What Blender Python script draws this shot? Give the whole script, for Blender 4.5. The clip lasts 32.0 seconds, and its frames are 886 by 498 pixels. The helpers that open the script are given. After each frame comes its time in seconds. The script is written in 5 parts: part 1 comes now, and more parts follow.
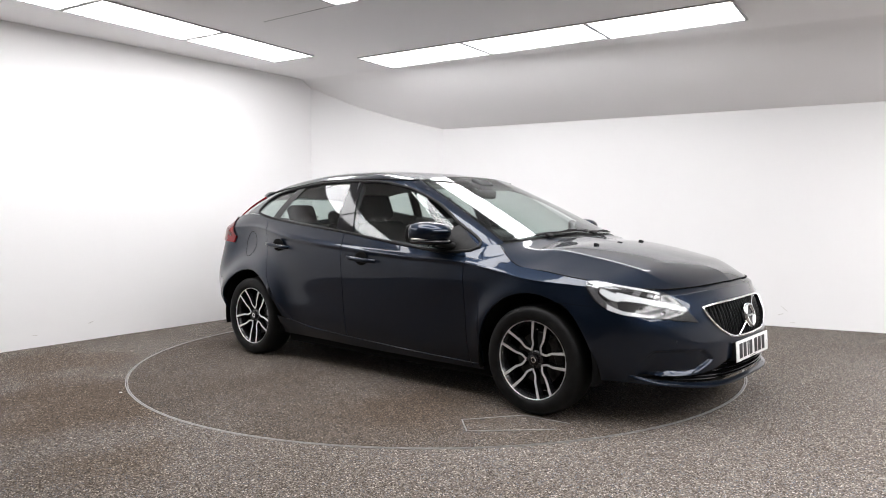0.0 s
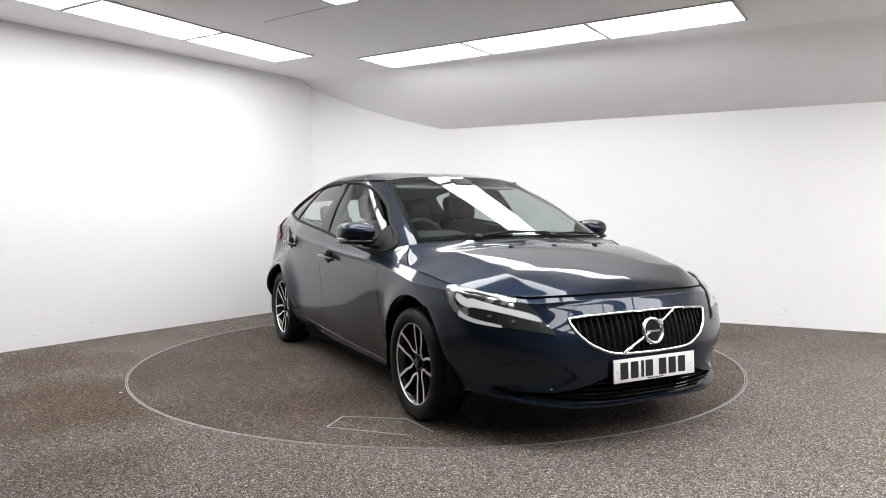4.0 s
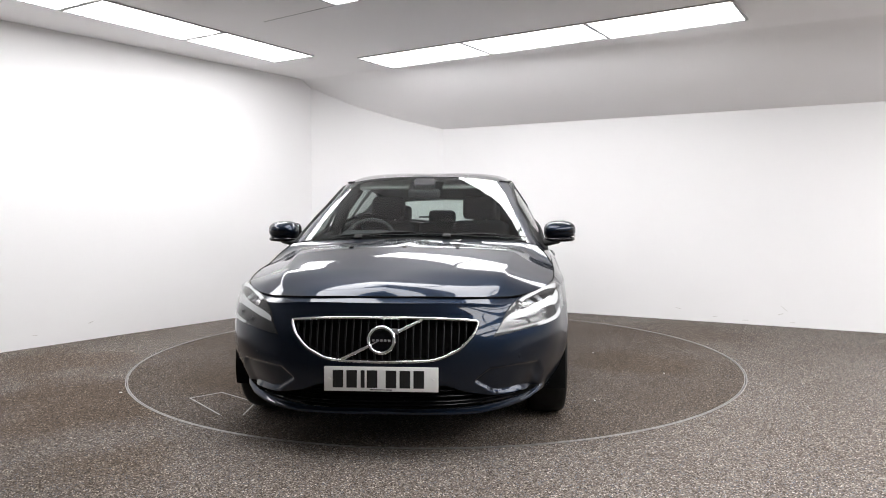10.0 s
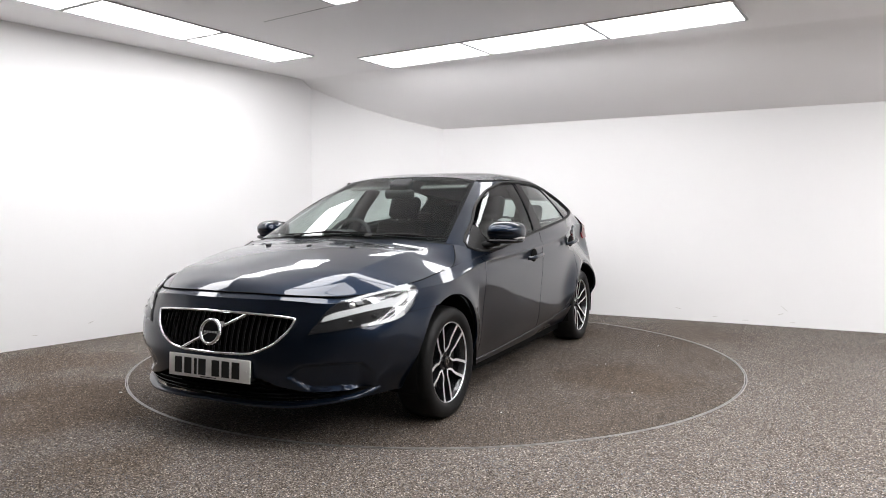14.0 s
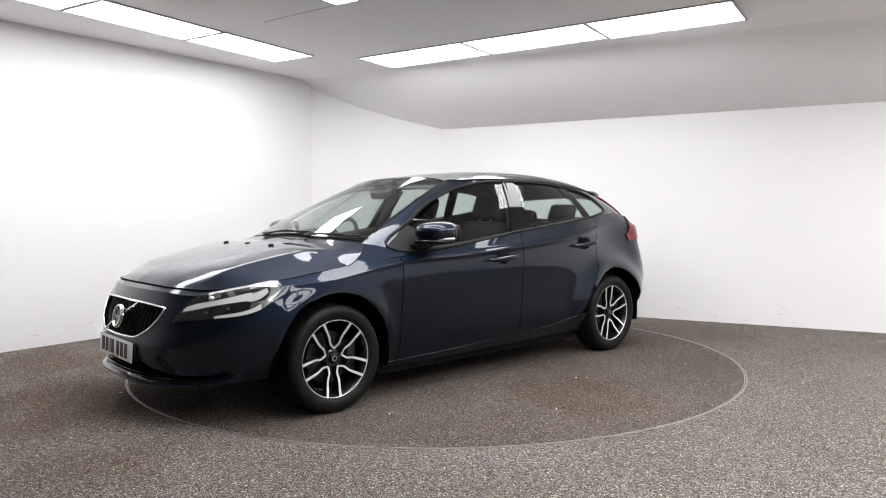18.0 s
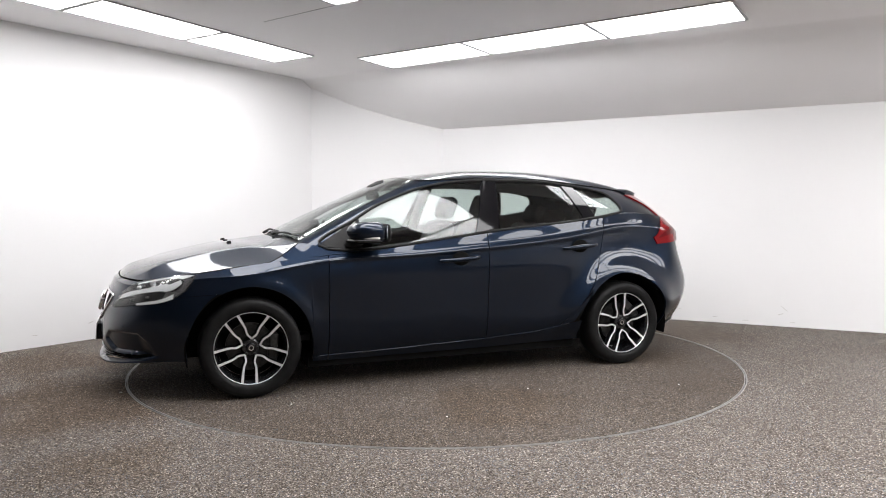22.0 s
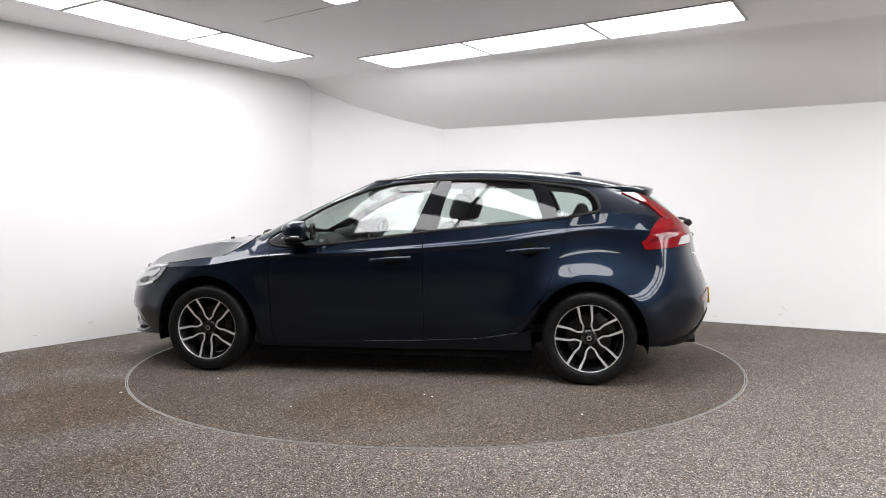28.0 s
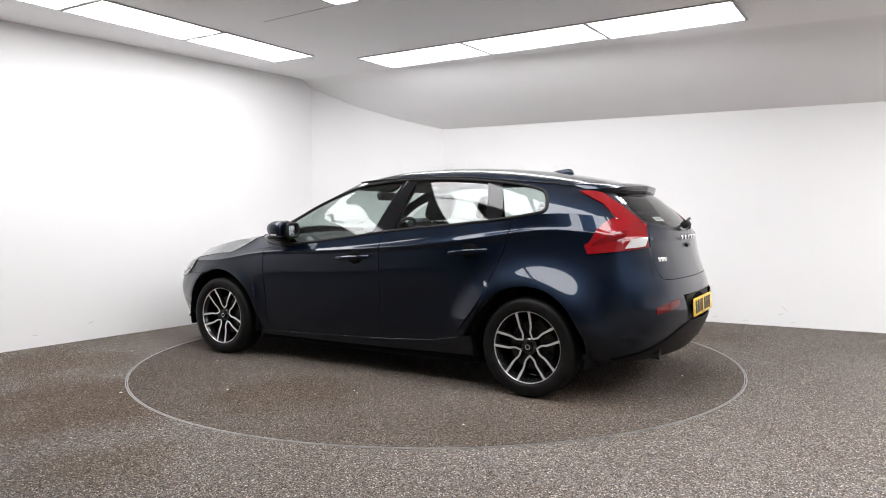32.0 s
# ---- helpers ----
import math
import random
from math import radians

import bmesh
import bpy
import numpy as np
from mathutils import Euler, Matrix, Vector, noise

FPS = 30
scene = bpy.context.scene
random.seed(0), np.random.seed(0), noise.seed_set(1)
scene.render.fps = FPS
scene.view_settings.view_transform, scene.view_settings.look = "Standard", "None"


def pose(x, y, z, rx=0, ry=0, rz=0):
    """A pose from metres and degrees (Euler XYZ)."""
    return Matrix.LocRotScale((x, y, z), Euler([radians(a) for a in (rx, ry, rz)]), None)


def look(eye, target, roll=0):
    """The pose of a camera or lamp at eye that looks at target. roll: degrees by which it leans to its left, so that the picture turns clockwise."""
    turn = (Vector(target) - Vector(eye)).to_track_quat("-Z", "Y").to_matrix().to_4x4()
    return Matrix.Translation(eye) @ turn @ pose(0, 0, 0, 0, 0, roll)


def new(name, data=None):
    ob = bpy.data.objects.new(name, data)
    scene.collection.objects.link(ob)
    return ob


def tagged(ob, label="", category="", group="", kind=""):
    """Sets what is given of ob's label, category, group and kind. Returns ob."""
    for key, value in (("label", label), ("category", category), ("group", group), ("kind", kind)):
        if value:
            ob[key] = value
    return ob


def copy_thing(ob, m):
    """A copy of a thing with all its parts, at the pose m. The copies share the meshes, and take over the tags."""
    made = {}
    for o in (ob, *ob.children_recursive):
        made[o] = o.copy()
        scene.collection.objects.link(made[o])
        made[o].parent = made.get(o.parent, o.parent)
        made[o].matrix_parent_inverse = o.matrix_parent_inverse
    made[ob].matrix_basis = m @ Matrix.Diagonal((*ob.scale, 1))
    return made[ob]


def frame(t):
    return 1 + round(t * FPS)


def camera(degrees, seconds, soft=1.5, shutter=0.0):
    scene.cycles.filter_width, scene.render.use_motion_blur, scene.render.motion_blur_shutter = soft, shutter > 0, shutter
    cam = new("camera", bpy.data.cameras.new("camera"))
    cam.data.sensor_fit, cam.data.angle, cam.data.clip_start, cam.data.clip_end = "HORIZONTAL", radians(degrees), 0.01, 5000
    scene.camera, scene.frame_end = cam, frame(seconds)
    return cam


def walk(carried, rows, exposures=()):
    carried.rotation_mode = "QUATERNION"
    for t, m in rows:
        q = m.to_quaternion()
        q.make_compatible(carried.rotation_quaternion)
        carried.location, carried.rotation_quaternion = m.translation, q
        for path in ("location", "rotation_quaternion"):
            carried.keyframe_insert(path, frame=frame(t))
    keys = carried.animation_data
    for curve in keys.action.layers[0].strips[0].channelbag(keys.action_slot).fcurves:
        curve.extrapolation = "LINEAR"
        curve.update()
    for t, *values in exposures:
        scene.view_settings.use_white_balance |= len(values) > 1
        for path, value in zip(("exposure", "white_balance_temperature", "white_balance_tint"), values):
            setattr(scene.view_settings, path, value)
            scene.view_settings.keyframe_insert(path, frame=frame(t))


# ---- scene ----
# Camera: on a tripod, still
cam = camera(63.41, 32.0, soft=1.0)
EYE = Vector((0.0, -5.574, 1.122))
AIM = EYE + Vector((0.0085, 0.9986, -0.0524))
walk(cam, [(0, look(EYE, AIM, -0.167)), (32, look(EYE, AIM, -0.167))])
scene.view_settings.exposure = 0.0

# Turntable: turns clockwise about the origin, and the car with it
TURN = [(0, -41.4), (4, -62.75), (8, -84.25), (12, -105.85), (16, -127.4), (20, -148.8), (24, -170.0), (28, -190.85), (32, -212.05)]
CAR_SHIFT = Vector((0.175, -0.044, 0.0))

world = bpy.data.worlds.new("world")
scene.world = world
world.use_nodes = True
world.node_tree.nodes["Background"].inputs[0].default_value = (0.9, 0.95, 1.0, 1)
world.node_tree.nodes["Background"].inputs[1].default_value = 0.02


# ---------------------------------------------------------------- materials
def mat(name, color, rough=0.5, metal=0.0, coat=0.0, spec=0.5, emit=None, strength=0.0, trans=0.0, ior=1.45):
    m = bpy.data.materials.new(name)
    m.use_nodes = True
    b = m.node_tree.nodes["Principled BSDF"]
    b.inputs["Base Color"].default_value = (*color, 1)
    b.inputs["Roughness"].default_value = rough
    b.inputs["Metallic"].default_value = metal
    b.inputs["Coat Weight"].default_value = coat
    b.inputs["Coat Roughness"].default_value = 0.02
    b.inputs["Specular IOR Level"].default_value = spec
    b.inputs["Transmission Weight"].default_value = trans
    b.inputs["IOR"].default_value = ior
    if emit:
        b.inputs["Emission Color"].default_value = (*emit, 1)
        b.inputs["Emission Strength"].default_value = strength
    return m


def noisy(m, scale, lo, hi, detail=6.0, rough_amp=0.0, bump=0.0, bump_scale=None, coords="Object"):
    """Varies a material's colour between lo and hi with a fine noise, and adds relief."""
    nt = m.node_tree
    n, l = nt.nodes, nt.links
    b = n["Principled BSDF"]
    tc = n.new("ShaderNodeTexCoord")
    ns = n.new("ShaderNodeTexNoise")
    ns.inputs["Scale"].default_value, ns.inputs["Detail"].default_value = scale, detail
    l.new(tc.outputs[coords], ns.inputs["Vector"])
    r = n.new("ShaderNodeValToRGB")
    r.color_ramp.elements[0].position, r.color_ramp.elements[1].position = 0.3, 0.7
    r.color_ramp.elements[0].color, r.color_ramp.elements[1].color = (*lo, 1), (*hi, 1)
    l.new(ns.outputs["Fac"], r.inputs["Fac"])
    l.new(r.outputs["Color"], b.inputs["Base Color"])
    if rough_amp:
        mr = n.new("ShaderNodeMapRange")
        base = b.inputs["Roughness"].default_value
        mr.inputs["To Min"].default_value, mr.inputs["To Max"].default_value = base - rough_amp, base + rough_amp
        l.new(ns.outputs["Fac"], mr.inputs["Value"])
        l.new(mr.outputs["Result"], b.inputs["Roughness"])
    if bump:
        nb = n.new("ShaderNodeTexNoise")
        nb.inputs["Scale"].default_value, nb.inputs["Detail"].default_value = bump_scale or scale * 3, 4
        l.new(tc.outputs[coords], nb.inputs["Vector"])
        bp = n.new("ShaderNodeBump")
        bp.inputs["Strength"].default_value, bp.inputs["Distance"].default_value = bump, 0.002
        l.new(nb.outputs["Fac"], bp.inputs["Height"])
        l.new(bp.outputs["Normal"], b.inputs["Normal"])
    return m


def carpet_material(name, low, high, stains=()):
    """Speckled grey-brown contract carpet: tufts of several shades, worn paler patches."""
    m = mat(name, (0.15, 0.14, 0.13), rough=0.95, spec=0.15)
    nt = m.node_tree
    n, l = nt.nodes, nt.links
    b = n["Principled BSDF"]
    tc = n.new("ShaderNodeTexCoord")
    tuft = n.new("ShaderNodeTexVoronoi")
    tuft.inputs["Scale"].default_value = 205
    l.new(tc.outputs["Object"], tuft.inputs["Vector"])
    sep = n.new("ShaderNodeSeparateColor")
    l.new(tuft.outputs["Color"], sep.inputs["Color"])
    ramp = n.new("ShaderNodeValToRGB")
    ramp.color_ramp.interpolation = "CONSTANT"
    e = ramp.color_ramp.elements
    shades = [(0.0, (0.040, 0.033, 0.028)), (0.25, (0.085, 0.072, 0.062)), (0.50, (0.135, 0.118, 0.105)), (0.72, (0.200, 0.182, 0.166)), (0.86, (0.115, 0.132, 0.160)), (0.92, (0.33, 0.305, 0.28)), (0.975, (0.50, 0.465, 0.415))]
    e[0].position, e[0].color = shades[0][0], (*shades[0][1], 1)
    e[1].position, e[1].color = shades[1][0], (*shades[1][1], 1)
    for p, c in shades[2:]:
        x = e.new(p)
        x.color = (*c, 1)
    l.new(sep.outputs["Red"], ramp.inputs["Fac"])
    big = n.new("ShaderNodeTexNoise")
    big.inputs["Scale"].default_value, big.inputs["Detail"].default_value = 0.9, 6
    l.new(tc.outputs["Object"], big.inputs["Vector"])
    wear = n.new("ShaderNodeValToRGB")
    wear.color_ramp.elements[0].position, wear.color_ramp.elements[1].position = 0.35, 0.7
    wear.color_ramp.elements[0].color, wear.color_ramp.elements[1].color = (*low, 1), (*high, 1)
    l.new(big.outputs["Fac"], wear.inputs["Fac"])
    mul = n.new("ShaderNodeMix")
    mul.data_type, mul.blend_type = "RGBA", "MULTIPLY"
    mul.inputs["Factor"].default_value = 1
    l.new(ramp.outputs["Color"], mul.inputs["A"])
    l.new(wear.outputs["Color"], mul.inputs["B"])
    last = mul.outputs["Result"]
    for (sx, sy), size, tint in stains:
        # a trodden-in brown stain with a ragged edge
        warp = n.new("ShaderNodeTexNoise")
        warp.inputs["Scale"].default_value, warp.inputs["Detail"].default_value = 2.2, 8
        l.new(tc.outputs["Object"], warp.inputs["Vector"])
        dist = n.new("ShaderNodeVectorMath")
        dist.operation = "DISTANCE"
        dist.inputs[1].default_value = (sx, sy, 0)
        l.new(tc.outputs["Object"], dist.inputs[0])
        add = n.new("ShaderNodeMath")
        add.operation = "MULTIPLY_ADD"
        add.inputs[1].default_value = 1.6 * size
        l.new(warp.outputs["Fac"], add.inputs[0])
        l.new(dist.outputs["Value"], add.inputs[2])
        mr = n.new("ShaderNodeMapRange")
        mr.inputs["From Min"].default_value, mr.inputs["From Max"].default_value = 1.3 * size, 1.95 * size
        mr.inputs["To Min"].default_value, mr.inputs["To Max"].default_value = 1.0, 0.0
        l.new(add.outputs[0], mr.inputs["Value"])
        mx = n.new("ShaderNodeMix")
        mx.data_type, mx.blend_type = "RGBA", "MULTIPLY"
        l.new(mr.outputs["Result"], mx.inputs["Factor"])
        l.new(last, mx.inputs["A"])
        mx.inputs["B"].default_value = (*tint, 1)
        last = mx.outputs["Result"]
    l.new(last, b.inputs["Base Color"])
    bp = n.new("ShaderNodeBump")
    bp.inputs["Strength"].default_value, bp.inputs["Distance"].default_value = 0.5, 0.004
    l.new(sep.outputs["Green"], bp.inputs["Height"])
    l.new(bp.outputs["Normal"], b.inputs["Normal"])
    return m


WALL = noisy(mat("white_wall_paint", (0.86, 0.855, 0.855), 0.8, spec=0.15), 1.3, (0.85, 0.845, 0.845), (0.87, 0.865, 0.865), bump=0.05, bump_scale=60)
CEIL = noisy(mat("ceiling_paint", (0.95, 0.94, 0.94), 0.9, spec=0.1), 0.8, (0.94, 0.93, 0.935), (0.96, 0.95, 0.955), bump=0.05, bump_scale=40)
CARPET = carpet_material("speckled_carpet", (1.02, 0.985, 0.95), (1.24, 1.23, 1.225), [((-2.15, -1.35), 0.75, (0.70, 0.62, 0.54)), ((-2.9, -0.2), 0.6, (0.80, 0.73, 0.66)), ((-1.45, -2.45), 0.35, (0.80, 0.74, 0.67)), ((2.3, 0.9), 0.7, (0.85, 0.81, 0.77))])
DECK = carpet_material("trodden_turntable_carpet", (0.70, 0.64, 0.58), (0.93, 0.895, 0.86), [((0.9, -1.2), 0.5, (0.80, 0.74, 0.67)), ((-1.3, 0.6), 0.5, (0.84, 0.78, 0.71)), ((0.2, 1.5), 0.5, (0.84, 0.78, 0.71))])
DIM = noisy(mat("dark_grey_wall", (0.26, 0.26, 0.26), 0.9, spec=0.1), 2, (0.24, 0.24, 0.24), (0.28, 0.28, 0.28))
PANEL = mat("light_diffuser", (0.9, 0.9, 0.9), 0.6, emit=(0.995, 0.985, 1.0), strength=10.3)
FRAME = mat("light_frame_grey", (0.48, 0.48, 0.48), 0.5)
EDGE = noisy(mat("brushed_edge_metal", (0.35, 0.34, 0.33), 0.45, 0.6), 30, (0.25, 0.24, 0.23), (0.42, 0.41, 0.4))
PIT = mat("turntable_gap_black", (0.01, 0.01, 0.01), 0.9)


# ---------------------------------------------------------------- mesh helpers
def link(name, bm, material, parent=None, label="", smooth=False, sharp=None):
    me = bpy.data.meshes.new(name)
    if sharp is not None:
        for e in bm.edges:
            if len(e.link_faces) == 2 and e.calc_face_angle(0) > radians(sharp):
                e.smooth = False
    for f in bm.faces:
        f.smooth = smooth or sharp is not None
    bm.to_mesh(me)
    bm.free()
    me.materials.append(material)
    ob = new(name, me)
    if parent is not None:
        ob.parent = parent
    if label:
        ob["label"] = label
    return ob


def part(name, bm, material, parent, label="", smooth=False, sharp=None):
    return link(name, bm, material, parent, label, smooth, sharp)


def prism(corners, z0, z1):
    """A slab over a plan polygon, listed counter-clockwise."""
    bm = bmesh.new()
    lo = [bm.verts.new((x, y, z0)) for x, y in corners]
    hi = [bm.verts.new((x, y, z1)) for x, y in corners]
    bm.faces.new(hi)
    bm.faces.new(lo[::-1])
    for i in range(len(corners)):
        j = (i + 1) % len(corners)
        bm.faces.new((lo[i], lo[j], hi[j], hi[i]))
    return bm


def wall_slab(a, b, thick, z0, z1):
    a, b = Vector((*a, 0)), Vector((*b, 0))
    d = (b - a).normalized()
    n = Vector((-d.y, d.x, 0)) * thick
    return prism([(a.x, a.y), (b.x, b.y), ((b + n).x, (b + n).y), ((a + n).x, (a + n).y)], z0, z1)


# ---------------------------------------------------------------- room
H_CEIL, H_LOW = 2.65, 2.103
C1, C2 = Vector((-1.472, 2.913)), Vector((0.080, 3.044))
LD = Vector((0.593, 0.805))
RD = Vector((0.880, -0.475))
RN = Vector((0.475, 0.880))
L_END = C1 - LD * 9.6
R_END = C2 + RD * 8.6
B1, B2 = Vector((-4.2, -8.6)), Vector((6.2, -7.6))


def build_room():
    room = [L_END, C1, C2, R_END, B2, B1]
    names = ["wall_left", "wall_corner", "wall_right", "wall_side", "wall_back", "wall_near"]
    for i, name in enumerate(names):
        a, b = room[i], room[(i + 1) % 6]
        d = (b - a).normalized()
        # unseen walls behind the camera, added dark to dim the car's reflections
        near = name in ("wall_back", "wall_near")
        ob = link(name, wall_slab(a, b, 0.15, -0.05, 2.95), DIM if near else WALL)
        tagged(ob, "unseen dark grey wall that closes the room behind the camera" if near else "smooth white painted studio wall with faint scuffs", "wall", kind="structure")
    # carpeted floor with the round opening of the turntable
    bm = bmesh.new()
    ring_in, ring_out = [], []
    N = 192
    for k in range(N):
        a = 2 * math.pi * k / N
        ring_in.append(bm.verts.new((2.240 * math.cos(a), 2.240 * math.sin(a), 0)))
        ring_out.append(bm.verts.new((14 * math.cos(a), 14 * math.sin(a), 0)))
    low = [bm.verts.new((v.co.x, v.co.y, -0.12)) for v in ring_in]
    for k in range(N):
        j = (k + 1) % N
        bm.faces.new((ring_in[k], ring_out[k], ring_out[j], ring_in[j]))
        bm.faces.new((low[k], ring_in[k], ring_in[j], low[j]))
    tagged(link("floor", bm, CARPET), "speckled grey-brown studio carpet round a turntable", "floor", kind="structure")
    bm = bmesh.new()
    bmesh.ops.create_circle(bm, cap_ends=True, segments=96, radius=2.3, matrix=Matrix.Translation((0, 0, -0.11)))
    tagged(link("turntable_pit", bm, PIT), "black pit below the turntable gap", "pit", kind="structure")
    tagged(link("floor_ring_trim", ring_mesh(2.234, 2.240, 0.0015, 0.02), EDGE), "thin worn metal edge round the turntable opening", "trim", kind="structure")
    # ceiling: flat, then falling in a curve to the lower wall
    bm = bmesh.new()
    prof = [(0.0, 2.100), (0.16, 2.160), (0.31, 2.225), (0.54, 2.345), (0.68, 2.440), (0.85, 2.566), (0.97, 2.640), (1.02, 2.650), (14.0, 2.650)]
    rows = []
    for s in (-9.0, 10.0):
        rows.append([bm.verts.new((*(C2 + RD * s - RN * d), z)) for d, z in prof])
    for k in range(len(prof) - 1):
        bm.faces.new((rows[0][k], rows[1][k], rows[1][k + 1], rows[0][k + 1]))
    up = [[bm.verts.new((v.co.x, v.co.y, 3.0)) for v in (rows[i][0], rows[i][-1])] for i in (0, 1)]
    bm.faces.new((up[0][0], up[0][1], up[1][1], up[1][0]))
    tagged(link("ceiling", bm, CEIL, sharp=25), "pale grey ceiling sloping down to the low wall", "ceiling", kind="structure")


def ring_mesh(r0, r1, z1, depth, n=192):
    bm = bmesh.new()
    v = []
    for k in range(n):
        a = 2 * math.pi * k / n
        c, s = math.cos(a), math.sin(a)
        v.append([bm.verts.new((r * c, r * s, z)) for r, z in ((r0, z1 - depth), (r0, z1), (r1, z1), (r1, z1 - depth))])
    for k in range(n):
        j = (k + 1) % n
        for i in range(4):
            bm.faces.new((v[k][i], v[j][i], v[j][(i + 1) % 4], v[k][(i + 1) % 4]))
    return bm


def box_bm(sx, sy, sz, m=None, bevel=0.0, seg=2):
    bm = bmesh.new()
    bmesh.ops.create_cube(bm, size=1, matrix=Matrix.Diagonal((sx, sy, sz, 1)))
    if bevel:
        bmesh.ops.bevel(bm, geom=bm.edges[:] , offset=bevel, segments=seg, affect="EDGES", profile=0.5)
    if m is not None:
        bm.transform(m)
    return bm


def light_panel(cx, cy, ang, length, width=0.56, sag=0.0):
    """A flush ceiling light: glowing diffuser in a thin white frame."""
    e = new("ceiling_light")
    e.matrix_basis = pose(cx, cy, H_CEIL, 0, 0, ang) @ pose(0, 0, -0.004 if sag else 0, sag, 0, 0)
    part("diffuser", box_bm(length - 0.03, width - 0.02, 0.006, Matrix.Translation((0, 0, -0.002))), PANEL, e, "glowing white diffuser")
    for sx, sy, x, y in ((length, 0.011, 0, width / 2), (length, 0.011, 0, -width / 2), (0.020, width - 0.012, length / 2, 0), (0.020, width - 0.012, -length / 2, 0)):
        part("frame", box_bm(sx, sy, 0.014, Matrix.Translation((x, y, -0.005))), FRAME, e)
    return tagged(e, "long flush white ceiling light panel, lit", "ceiling light", "ceiling light panels")


def build_lights():
    # row along the left wall, from the corner towards the camera
    d1 = Vector((math.cos(radians(57.6)), math.sin(radians(57.6))))
    n1 = Vector((d1.y, -d1.x))
    start = Vector((-1.636, 1.828))
    for k in range(4):
        c = start - d1 * (0.556 + 1.122 * k) + n1 * 0.260
        light_panel(c.x, c.y, 57.6, 1.100, 0.514)
    # row along the sloping ceiling
    d2 = Vector((math.cos(radians(-33.6)), math.sin(radians(-33.6))))
    n2 = Vector((d2.y, -d2.x))
    start = Vector((-0.462, 2.130))
    for a, b in ((0.0, 1.190), (1.206, 2.376), (2.392, 3.518)):
        c = start + d2 * (a + b) / 2 + n2 * 0.288
        light_panel(c.x, c.y, -33.6, b - a, 0.575, -1.0 if a > 2 else 0.0)
    # three unseen rows on the right, added to brighten the right wall and floor
    for x, y in ((4.35, -0.60), (5.05, -0.95), (5.75, -1.30)):
        for k in range(5):
            c = Vector((x, y)) - d1 * (0.555 + 1.128 * k)
            light_panel(c.x, c.y, 57.9, 1.105, 0.575)
    # closed ring of panels overhead, between the car and the camera
    tip = Vector((-0.738, -0.20))
    e2 = -n2 if n2.y > 0 else n2
    for k in range(2):
        for depth in (0.288, 1.440):
            c = tip + d2 * (0.575 + 1.165 * k) + e2 * depth
            light_panel(c.x, c.y, -33.6, 1.150, 0.575)
    c = tip + d2 * 0.288 + e2 * 0.864
    light_panel(c.x, c.y, 56.4, 0.560, 0.575)
    for depth in (0.575, 1.440):
        c = tip + d2 * 2.632 + e2 * depth
        light_panel(c.x, c.y, 56.4, 1.150 if depth < 1 else 0.570, 0.575)


build_room()
build_lights()


def build_turntable():
    t = new("turntable")
    bm = bmesh.new()
    bmesh.ops.create_circle(bm, cap_ends=True, segments=192, radius=2.222)
    part("deck", bm, DECK, t, "round carpeted deck")
    part("rim", ring_mesh(2.222, 2.228, 0.0015, 0.05), EDGE, t, "thin metal rim")
    # hatch outline set in the deck
    pts = [Vector(p) for p in ((1.41, -1.375), (1.265, -1.235), (1.475, -0.945), (1.74, -0.925))]
    for a, b in zip(pts, pts[1:]):
        d = (b - a).normalized() * 0.004
        n = Vector((-d.y, d.x))
        part("hatch_edge", prism([tuple(a - d - n), tuple(b + d - n), tuple(b + d + n), tuple(a - d + n)], 0.0, 0.002), EDGE, t, "thin pale hatch edging")
    a, b = pts[0], Vector((1.74, -1.06))
    d = (b - a).normalized() * 0.004
    n = Vector((-d.y, d.x))
    part("hatch_edge", prism([tuple(a - d - n), tuple(b + d - n), tuple(b + d + n), tuple(a - d + n)], 0.0, 0.002), EDGE, t, "thin pale hatch edging")
    return tagged(t, "round carpeted turntable with a thin metal rim", "turntable")


turntable = build_turntable()


# ---------------------------------------------------------------- car: body surface
# Long lines of the body from the nose's centre round the side to the tail's centre: x forward, y left, z up
LINE_A = [(2.19, 0, .20), (2.18, .2, .20), (2.125, .42, .205), (1.995, .605, .215), (1.85, .715, .23), (1.72, .770, .235), (1.56, .805, .22), (1.32, .82, .20), (.95, .80, .185), (.45, .795, .185),
          (-.25, .795, .19), (-.75, .80, .20), (-1.08, .825, .21), (-1.32, .81, .22), (-1.64, .765, .24), (-1.77, .71, .24), (-1.90, .62, .245), (-1.995, .43, .25), (-2.04, .22, .25), (-2.05, 0, .25)]
LINE_B = [(2.205, 0, .36), (2.195, .2, .36), (2.15, .42, .36), (2.045, .615, .36), (1.905, .742, .36), (1.75, .820, .36), (1.56, .856, .36), (1.32, .872, .36), (.95, .850, .34), (.45, .848, .32),
          (-.25, .850, .33), (-.75, .862, .34), (-1.08, .872, .37), (-1.32, .878, .38), (-1.64, .848, .38), (-1.815, .793, .38), (-1.965, .683, .38), (-2.07, .475, .38), (-2.12, .24, .38), (-2.135, 0, .38)]
LINE_C = [(2.19, 0, .52), (2.18, .2, .52), (2.135, .42, .52), (2.045, .62, .52), (1.93, .755, .52), (1.77, .84, .52), (1.57, .870, .53), (1.32, .882, .54), (.95, .870, .53), (.45, .867, .51),
          (-.25, .868, .515), (-.75, .872, .53), (-1.08, .872, .56), (-1.32, .866, .57), (-1.64, .862, .57), (-1.84, .825, .57), (-2.0, .71, .57), (-2.10, .49, .57), (-2.145, .24, .57), (-2.155, 0, .57)]
